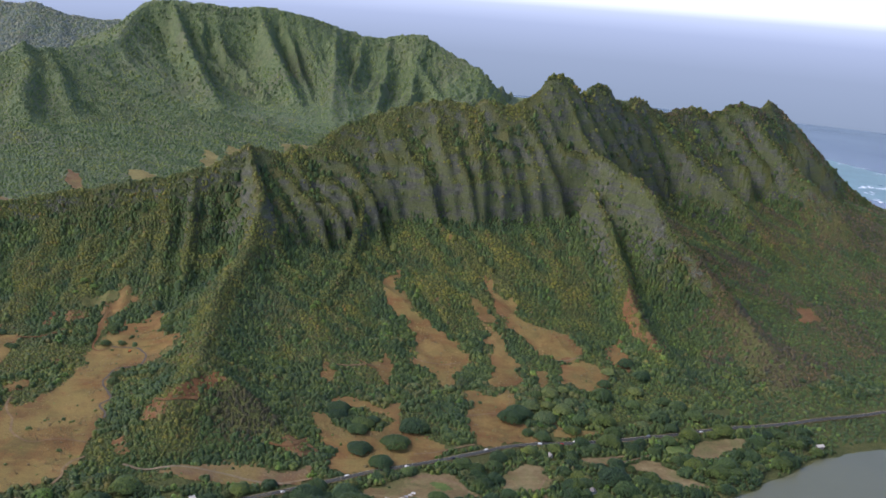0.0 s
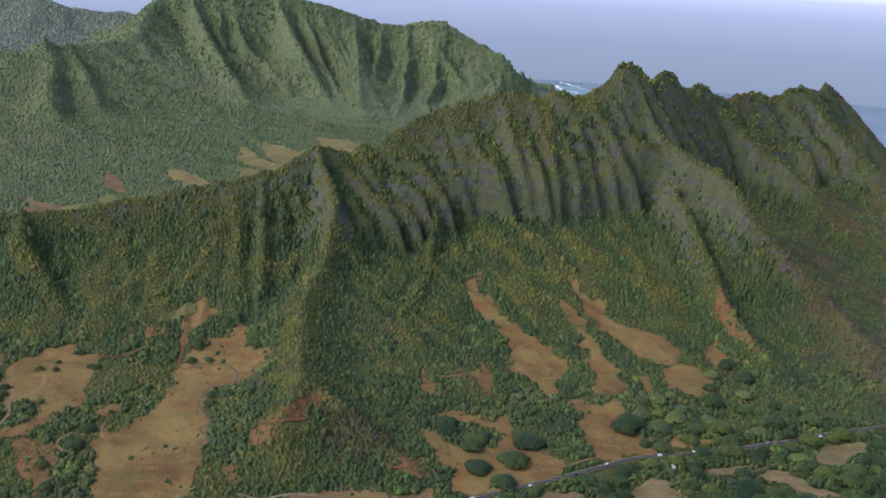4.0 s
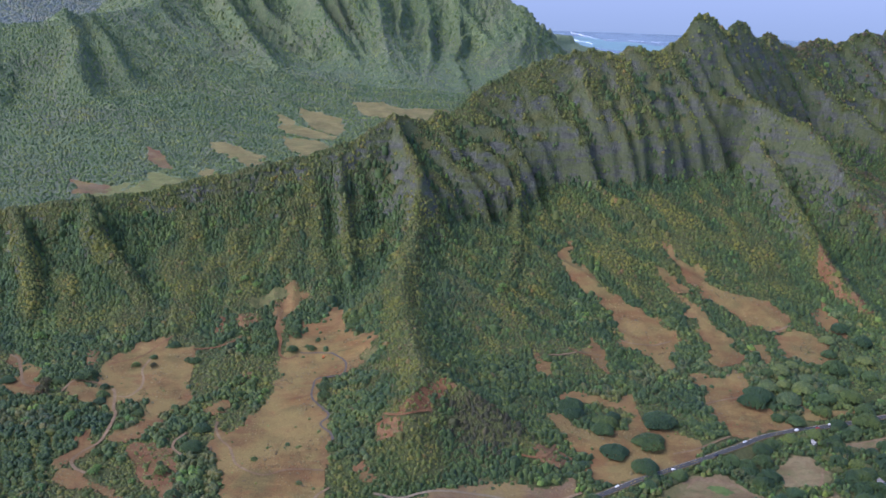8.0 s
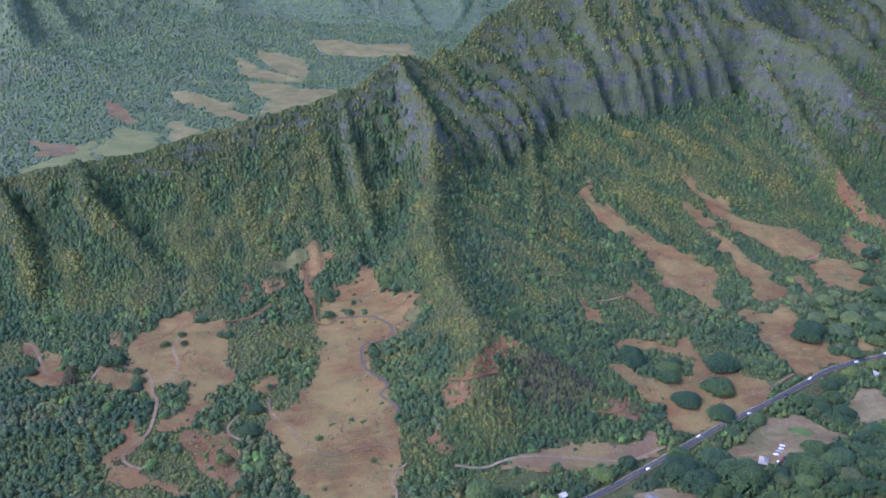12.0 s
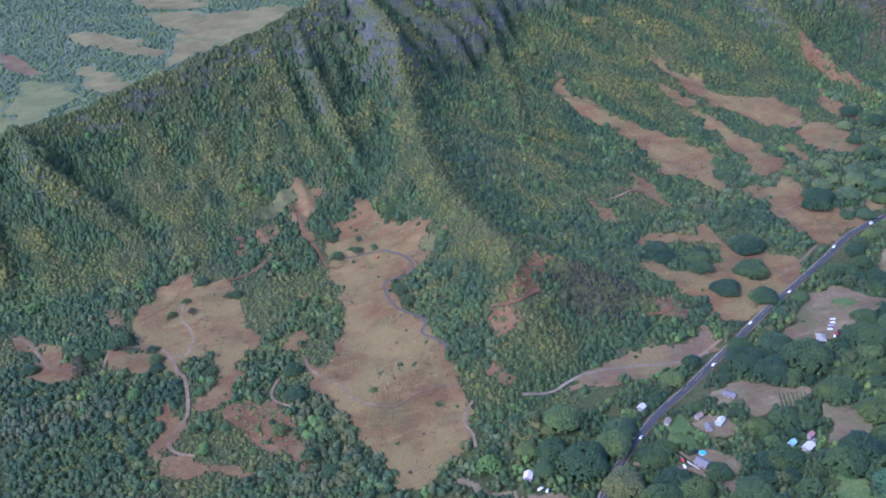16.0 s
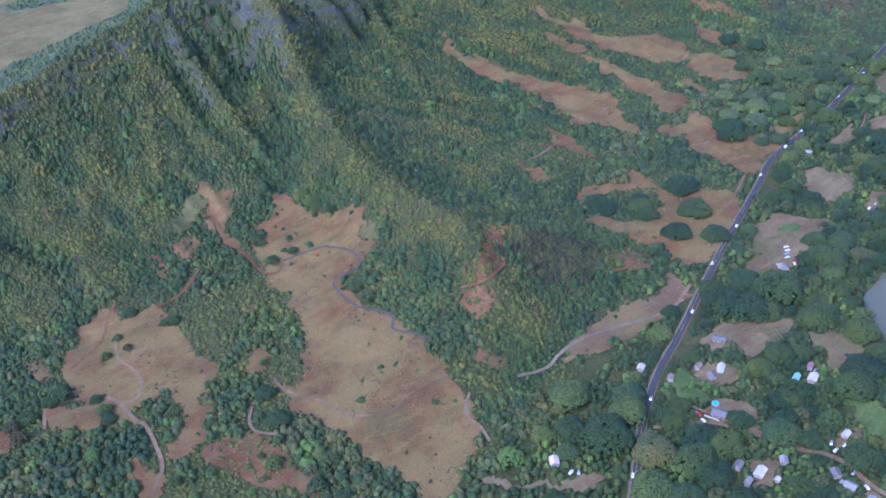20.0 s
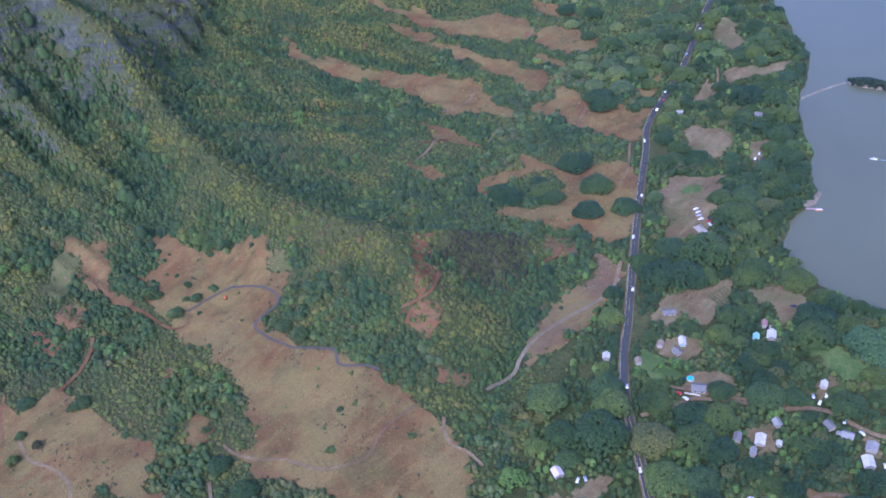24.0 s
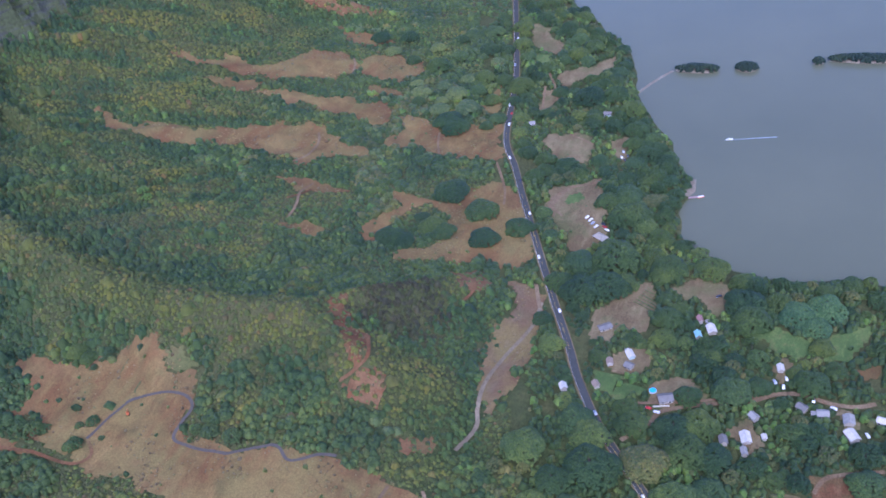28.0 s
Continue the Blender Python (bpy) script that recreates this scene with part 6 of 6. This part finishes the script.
# ---- the great spreading trees along the highway and in the village: x, y, crown radius ----
GREAT = {
    "dark": [(129, 849, 9.5), (155, 875, 13.6), (132, 873, 10.6), (28, 870, 12.1), (9, 849, 16.1), (79, 837, 10.0), (72, 864, 9.0), (91, 964, 10.5), (55, 945, 10.2), (187, 1012, 9.2), (220, 1016, 14.2), (218, 971, 10.5), (210, 937, 18.5), (219, 913, 15.1), (194, 889, 14.7), (195, 907, 13.6), (294, 922, 9.2), (306, 979, 12.5), (288, 988, 8.0), (327, 967, 13.9), (378, 1012, 10.6), (393, 1045, 12.2), (266, 1002, 7.9), (315, 1047, 12.8), (358, 1062, 13.3), (109, 1046, 15.2), (223, 1111, 15.0), (231, 1145, 9.5), (219, 1057, 13.4), (225, 1036, 10.9), (179, 1033, 10.6), (127, 1020, 7.9), (299, 1116, 9.8), (287, 1077, 12.9), (296, 1058, 9.6), (143, 1100, 8.2), (282, 1172, 11.9), (267, 1202, 11.9), (212, 1018, 9.0), (-136, 875, 8.6), (-194, 839, 9.5), (-163, 825, 12.2), (-219, 758, 14.8), (-211, 744, 14.8), (-236, 746, 16.2), (-236, 730, 13.5), (-269, 799, 20.2), (-111, 786, 12.2), (-133, 785, 10.8), (-101, 728, 16.2), (-76, 731, 10.8), (-164, 713, 9.5), (-153, 681, 13.5), (-144, 692, 9.5), (-99, 857, 11.3), (-79, 827, 12.2), (-60, 801, 12.2), (-114, 678, 9.5), (-285, 819, 13.5), (-51, 841, 22.3), (-88, 837, 17.8), (-98, 856, 17.8), (-52, 798, 15.5), (11, 841, 17.2), (-222, 785, 12.5), (-185, 756, 11.2), (-45, 766, 14.8), (-83, 736, 16.4), (-90, 877, 11.9)],
    "green": [(45, 856, 12.7), (1, 829, 11.2), (98, 863, 10.3), (99, 897, 8.8), (127, 984, 8.7), (-2, 918, 8.6), (-33, 902, 7.9), (155, 994, 9.5), (271, 923, 9.7), (343, 988, 12.8), (288, 1031, 10.0), (190, 1053, 10.7), (259, 1101, 10.2), (143, 1014, 10.2), (315, 1107, 11.9), (330, 1087, 13.3), (-162, 860, 10.8), (-229, 820, 13.5), (-276, 745, 16.2), (-265, 727, 13.5), (-175, 729, 14.8), (-230, 640, 13.0), (-265, 845, 16.2), (-79, 845, 12.2), (-298, 805, 13.5), (-303, 827, 9.5), (-62, 868, 14.8), (37, 852, 11.9), (-241, 808, 14.8)],
    "yellow": [(40, 833, 9.7), (-1, 914, 3.6), (-9, 910, 3.8), (-17, 905, 3.5), (-25, 900, 3.7), (-33, 896, 3.6), (-41, 891, 3.4), (154, 935, 5.5), (129, 900, 4.8), (186, 970, 5.7), (-253, 769, 16.7)],
    "pale": [(159, 1104, 11.9), (172, 1070, 13.0), (149, 1049, 13.9), (134, 1073, 11.6), (263, 1058, 9.4), (184, 1089, 9.6), (241, 1175, 10.3), (268, 1131, 10.3), (176, 1116, 8.5), (209, 1072, 9.1), (154, 1079, 8.2)],
    "grove": [(-86, 698, 14.8), (-75, 680, 16.2), (-96, 684, 12.2)],
}
for k, (kind_, mat_, name_, lab_) in enumerate((("dark", TREE_DARK, "spreading_tree", "great dark green spreading tree beside the houses"), ("green", TREE_GREEN, "rain_tree", "great mid-green spreading tree by the highway"),
                                                ("yellow", CANOPY_YELLOW, "yellowing_tree", "great yellow-green spreading tree by the highway"), ("pale", CANOPY_PALE, "silvery_tree", "soft pale-green tree in the grove by the pasture"), ("grove", GROVE, "grove_tree", "broad pale-green feathery tree by the lawn"))):
    places = []
    for x, y, r in GREAT[kind_]:
        gap = min([math.hypot(x - hx, y - hy) - 0.75 * hr for hx, hy, hr in VILLAGE_HOMES] + [99.0])
        r = min(r, max(gap, 5.5))
        places.append((x, y, r / 13.6))
        SITES.append((x, y, r * 0.55))
    plant_all(make_tree(name_, lab_, 12, 11.5, mat_, 71 + k, 900, 0.95, "great trees by the highway", 4), places)

# ---- the village's own trees, between the highway and the shore ----
VILLAGE = {"shade": [], "green": [], "tall": [], "yellow": [], "palm": []}
x, y, rnd = jittered(-440, 470, 540, 1090, 13.0, 21)
u_in = (x - 65) * -0.39 + (y - 964) * 0.92
along_road = along(x, y, HIGHWAY[::3])[0]
on_land = -signed(x, y, POND)
around = ((1, 0), (-1, 0), (0, 1), (0, -1), (0.7, 0.7), (-0.7, 0.7), (0.7, -0.7), (-0.7, -0.7))
room = sum(np.all([free(x + a * q, y + b * q) for a, b in around], axis=0) for q in (3.0, 5.5, 8.5))
keep = (u_in < -4) & (u_in > -330) & (on_land > 4) & (along_road > 6) & (room > 0) & (rnd.uniform(0, 1, x.shape) < 0.85)
for px, py, q, sc, free_ in zip(x[keep], y[keep], rnd.uniform(0, 1, keep.sum()), rnd.uniform(0.85, 1.25, keep.sum()), room[keep]):
    sc *= (0.4, 0.7, 1.0)[free_ - 1]
    kind_ = "shade" if q < 0.48 else "green" if q < 0.75 else "tall" if q < 0.88 else "palm" if q < 0.94 else "yellow"
    VILLAGE[kind_].append((float(px), float(py), float(sc)))
VILLAGE["yellow"] += [(43, 825, 1.3), (-169, 780, 1.0), (-29, 905, 0.9)]
plant_all(make_tree("shade_tree", "spreading dark green shade tree among the houses", 8.5, 8.0, TREE_DARK, 61, 340, 0.8, "village shade trees"), VILLAGE["shade"])
plant_all(make_tree("garden_tree", "rounded mid-green garden tree among the houses", 6.5, 7.0, TREE_GREEN, 62, 260, 0.72, "village garden trees"), VILLAGE["green"])
plant_all(make_tree("tall_tree", "tall narrow dark tree near the shore", 5.0, 10.0, TREE_DARK, 63, 220, 0.7, "village tall trees"), VILLAGE["tall"])
plant_all(make_tree("flowering_tree", "yellow-green flowering tree among the houses", 5.0, 7.5, CANOPY_YELLOW, 64, 110, 0.8, "village yellow trees"), VILLAGE["yellow"])

palm = thing("palm_tree", "slender coconut palm among the houses", "palm", "village palms")
part("trunk", tube([(0, 0, -0.8), (0.3, 0.1, 4), (0.9, 0.2, 9)], [0.26, 0.18, 0.14]), BARK, palm)
for k in range(11):
    a = k * 2 * math.pi / 11 + 0.2 * math.sin(k * 4)
    droop = 0.55 + 0.5 * ((k * 7) % 5) / 5
    bm = bmesh.new()
    spine = [Vector((0.9 + math.cos(a) * r_, 0.2 + math.sin(a) * r_, 9 + 1.5 * r_ * 0.35 - droop * (r_ / 2.6) ** 2)) for r_ in (0.1, 1.0, 2.0, 3.0, 3.9)]
    side = Vector((-math.sin(a), math.cos(a), 0))
    rows_ = [(bm.verts.new(p + side * w_ - Vector((0, 0, w_ * 0.5))), bm.verts.new(p), bm.verts.new(p - side * w_ - Vector((0, 0, w_ * 0.5)))) for p, w_ in zip(spine, (0.15, 0.6, 0.65, 0.5, 0.05))]
    for r0, r1 in zip(rows_[:-1], rows_[1:]):
        bm.faces.new((r0[0], r0[1], r1[1], r1[0]))
        bm.faces.new((r0[1], r0[2], r1[2], r1[1]))
    bmesh.ops.solidify(bm, geom=bm.faces[:], thickness=0.04)
    part("frond", bm, PALM, palm)
plant_all(palm, VILLAGE["palm"])


# hillside: dry scrub on the ribs, green scrub on the flanks, dark trees in the gullies
def crest_y(q):
    return np.interp(q, [p[0] for p in MAIN], [p[1] for p in MAIN])


x, y, rnd = jittered(-860, 680, 830, 1960, 2.85, 11)
within = (y < crest_y(x) + 34)
x, y = x[within], y[within]
gz = lie(x, y)
u_in = (x - 65) * -0.39 + (y - 964) * 0.92
s_ = slope(x, y)
keep = free(x, y, 0, 2.2) & (gz > 3) & (u_in > 26) & (rnd.uniform(0, 1, x.shape) > np.clip((s_ - 1.05) * 1.5, 0, 0.84) * np.clip((gz - 130) / 40, 0, 1) * np.clip((x + 305) / 50, 0.05, 1)) & ((x < 420) | (gz > 70))
x, y, gz = x[keep], y[keep], gz[keep]
brow = np.exp(-((x + 248) / 48) ** 2) * np.clip((1290 - y) / 60, 0, 1)
conv = np.clip(0.75 * hollow(x, y, 26.0), -3, 1.5) + 0.9 * brow + 1.5 * np.exp(-np.min([along(x, y, np.array(q, float))[0] for q in RIBS], axis=0) / 11) + 1.4 * rough(x / 45, y / 45, 7, 3) + 1.0 * rough(x / 150, y / 150, 17, 2) + rnd.normal(0, 0.6, x.shape)
burnt = np.exp(-(((x + 178) / 42) ** 2 + ((y - 968) / 34) ** 2)) > rnd.uniform(0.25, 0.75, x.shape)
size = 1.6 * np.exp(rnd.normal(0, 0.36, x.shape))
s_ = np.clip(slope(x, y), 0, 1.6)
gz, steepness = gz + 0.3 * s_ * size, 1 + 0.55 * s_
browned = ~burnt & (conv + 1.5 * np.clip((x - 330) / 90, 0, 1) * (y < 1560) + 1.2 * inside(x, y, CLEAR_DRY) > 1.7) & (x > 300)
burnt |= browned
dryer = (conv > 1.25) & ~burnt
gully = (conv < -0.9) & ~burnt
mid = ~dryer & ~gully & ~burnt
clumps("dry_scrub", x[dryer], y[dryer], gz[dryer], size[dryer], 0.58 * steepness[dryer], DRY, "yellow-green dry scrub along the ribs", "scrub", 1)
clumps("green_scrub", x[mid], y[mid], gz[mid], size[mid], 0.62 * steepness[mid], SCRUB, "mixed green scrub on the hillside", "scrub", 2)
clumps("gully_trees", x[gully], y[gully], gz[gully] + 0.3, size[gully] * 1.25, 0.8 * steepness[gully], GULLY, "dark green trees in the gullies", "trees", 3)
clumps("browned_scrub", x[browned], y[browned], gz[browned], size[browned], 0.7, BROWN, "brown dried-out scrub on the eastern slopes", "scrub", 4)
burnt &= ~browned
clumps("bare_scrub", x[burnt], y[burnt], gz[burnt], size[burnt], 1.0, GREY, "grey-brown leafless scrub on the spur's end", "scrub", 4)

DARK_WOOD = [(-666, 1047), (-650, 1032), (-611, 1030), (-559, 1011), (-555, 973), (-570, 929), (-582, 911), (-669, 950)]
# taller woods on the low ground inland of the highway and west of the pastures
x, y, rnd = jittered(-800, 640, 640, 1250, 8.2, 12)
gz = lie(x, y)
u_in = (x - 65) * -0.39 + (y - 964) * 0.92
low_wood = (u_in > 12) & (gz < 62) & (gz > 3) & (slope(x, y) < 0.42) & (rough(x / 60, y / 60, 33, 3) + 0.25 * (u_in < 60) > -0.12) & free(x, y, 3.5)
low_wood |= inside(x, y, DARK_WOOD) & free(x, y, 3.0)
x, y, gz = x[low_wood], y[low_wood], gz[low_wood]
many = 6
ox, oy, oz = rnd.uniform(-3.6, 3.6, (many, len(x))), rnd.uniform(-3.6, 3.6, (many, len(x))), rnd.uniform(1.6, 3.6, (many, len(x)))
lush = np.clip(0.45 + 0.75 * rough(x / 55, y / 55, 47, 2) + rnd.normal(0, 0.16, len(x)), 0, 1)
lush = np.where(inside(x, y, DARK_WOOD) & (lush < 0.5), lush * 0.3 + 0.5, lush)
for lo, hi, mat_, name_, lab_ in ((0, 0.5, CANOPY, "lowland_trees", "green lowland trees between the pastures"), (0.5, 0.82, CANOPY_DARK, "shade_trees", "dark green crowded lowland trees"),
                                  (0.82, 0.9, CANOPY_PALE, "pale_trees", "pale grey-green lowland trees"), (0.9, 0.95, CANOPY_BRIGHT, "bright_trees", "bright green lowland trees"), (0.95, 1.01, CANOPY_YELLOW, "yellow_trees", "yellowing lowland trees")):
    m = (lush >= lo) & (lush < hi)
    px, py = (x[m] + ox[:, m]).ravel(), (y[m] + oy[:, m]).ravel()
    clumps(name_, px, py, lie(px, py) + oz[:, m].ravel() * 0.8, rnd.uniform(1.6, 3.5, px.shape), 0.7, mat_, lab_, "trees", 5)

# the valley floor behind the ridge and the far slopes
x, y, rnd = jittered(-1250, 260, 1500, 2520, 6.6, 13)
gz = lie(x, y)
keep = free(x, y) & (y > 1600 + 0.25 * x) & (rough(x / 90, y / 90, 44, 3) > -1.3 - np.clip((gz - 70) / 40, 0, 1))
x, y, gz = x[keep], y[keep], gz[keep]
clumps("valley_woods", x, y, gz, rnd.uniform(1.7, 4.3, x.shape), 0.85, VALLEY, "green valley-floor woods with haze painted into their colour", "woods", 6)
x, y, rnd = jittered(-1800, 330, 2500, 3360, 9.5, 14)
gz = lie(x, y)
s_ = np.clip(slope(x, y, 12), 0, 1.5)
keep = (gz > 6) & (s_ < 1.45)
x, y, gz, s_ = x[keep], y[keep], gz[keep], s_[keep]
size = rnd.uniform(2.0, 5.2, x.shape)
clumps("far_woods", x, y, gz - 1.0 + 0.45 * s_ * size, size, 0.5 + 0.5 * s_, VALLEY, "grey-green far-ridge woods with haze painted into their colour", "woods", 7)
x, y, rnd = jittered(380, 1000, 1040, 2150, 6.0, 15)
gz = lie(x, y)
keep = (gz > 3) & (slope(x, y, 8) < 1.9) & free(x, y, 1.0) & ((gz < 80) | (x > 672) | (y > crest_y(x) + 25))
x, y, gz = x[keep], y[keep], gz[keep]
size = rnd.uniform(1.8, 3.9, x.shape)
sere = (gz > 22) & (rough(x / 70, y / 70, 91, 3) + rnd.normal(0, 0.3, x.shape) + 0.7 * inside(x, y, CLEAR_DRY) > 0.05)
clumps("coast_woods", x[~sere], y[~sere], gz[~sere], size[~sere], 0.75, GULLY, "dark green woods below the eastern cliffs", "woods", 8)
clumps("dried_woods", x[sere], y[sere], gz[sere], size[sere], 0.7, BROWN, "brown dried-out scrub below the eastern cliffs", "scrub", 8)

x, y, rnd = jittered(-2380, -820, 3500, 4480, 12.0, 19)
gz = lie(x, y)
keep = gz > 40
clumps("distant_woods", x[keep], y[keep], gz[keep], rnd.uniform(5.0, 10.0, keep.sum()), 0.5, DISTANT, "grey-green woods on the most distant ridge, paled for haze", "woods", 17)

# undergrowth, shrubs and small trees between the village trees and along the shore
x, y, rnd = jittered(-460, 480, 540, 1100, 3.9, 16)
gz = lie(x, y)
u_in = (x - 65) * -0.39 + (y - 964) * 0.92
keep = (u_in < 14) & (u_in > -340) & (gz > 0.6) & free(x, y, 0.6) & (rough(x / 40, y / 40, 66, 3) > -0.75)
x, y, gz = x[keep], y[keep], gz[keep]
tone = rough(x / 25, y / 25, 70, 3) + rnd.normal(0, 0.3, x.shape)
stand = np.clip(0.5 + 0.6 * rough(x / 30, y / 30, 73, 3), 0, 1)
for lo, hi, mat_, name_, lab_ in ((-9, 0.05, CANOPY_DARK, "dark_shrubs", "dark green shrubs and small trees between the houses"), (0.05, 0.78, CANOPY, "green_shrubs", "green shrubs and small trees between the houses"), (0.78, 0.9, CANOPY_YELLOW, "yellow_shrubs", "yellow-green shrubs between the houses"),
                                  (0.9, 9, CANOPY_BRIGHT, "garden_shrubs", "light green garden shrubs between the houses")):
    m = (tone >= lo) & (tone < hi)
    clumps(name_, x[m], y[m], gz[m] + 0.3 + 4.0 * stand[m] * rnd.uniform(0.3, 1, m.sum()), rnd.uniform(1.5, 3.3, m.sum()), 0.9, mat_, lab_, "shrubs", 9)

# dry tufts and weeds over the pastures
x, y, rnd = jittered(-680, 420, 830, 1360, 3.0, 18)
grassy = np.zeros(x.shape, bool)
for poly, lo, hi, thin in CLEAR:
    m = (x > lo[0]) & (x < hi[0]) & (y > lo[1]) & (y < hi[1])
    grassy[m] |= ragged(x[m], y[m], poly)
for line, w in LANES:
    m = grassy.copy()
    grassy[m] &= along(x[m], y[m], line[::2] if len(line) > 40 else line)[0] > w
tuft = rough(x / 22, y / 22, 80, 4) + rnd.normal(0, 0.45, x.shape)
grassy &= (tuft > 0.45) & (lie(x, y) > 9)
x, y = x[grassy], y[grassy]
clumps("grass_tufts", x, y, lie(x, y) + 0.7, 0.75 * np.exp(rnd.normal(0, 0.35, x.shape)), 0.5, STRAW, "straw and olive tufts of dry pasture grass", "grass", 10)
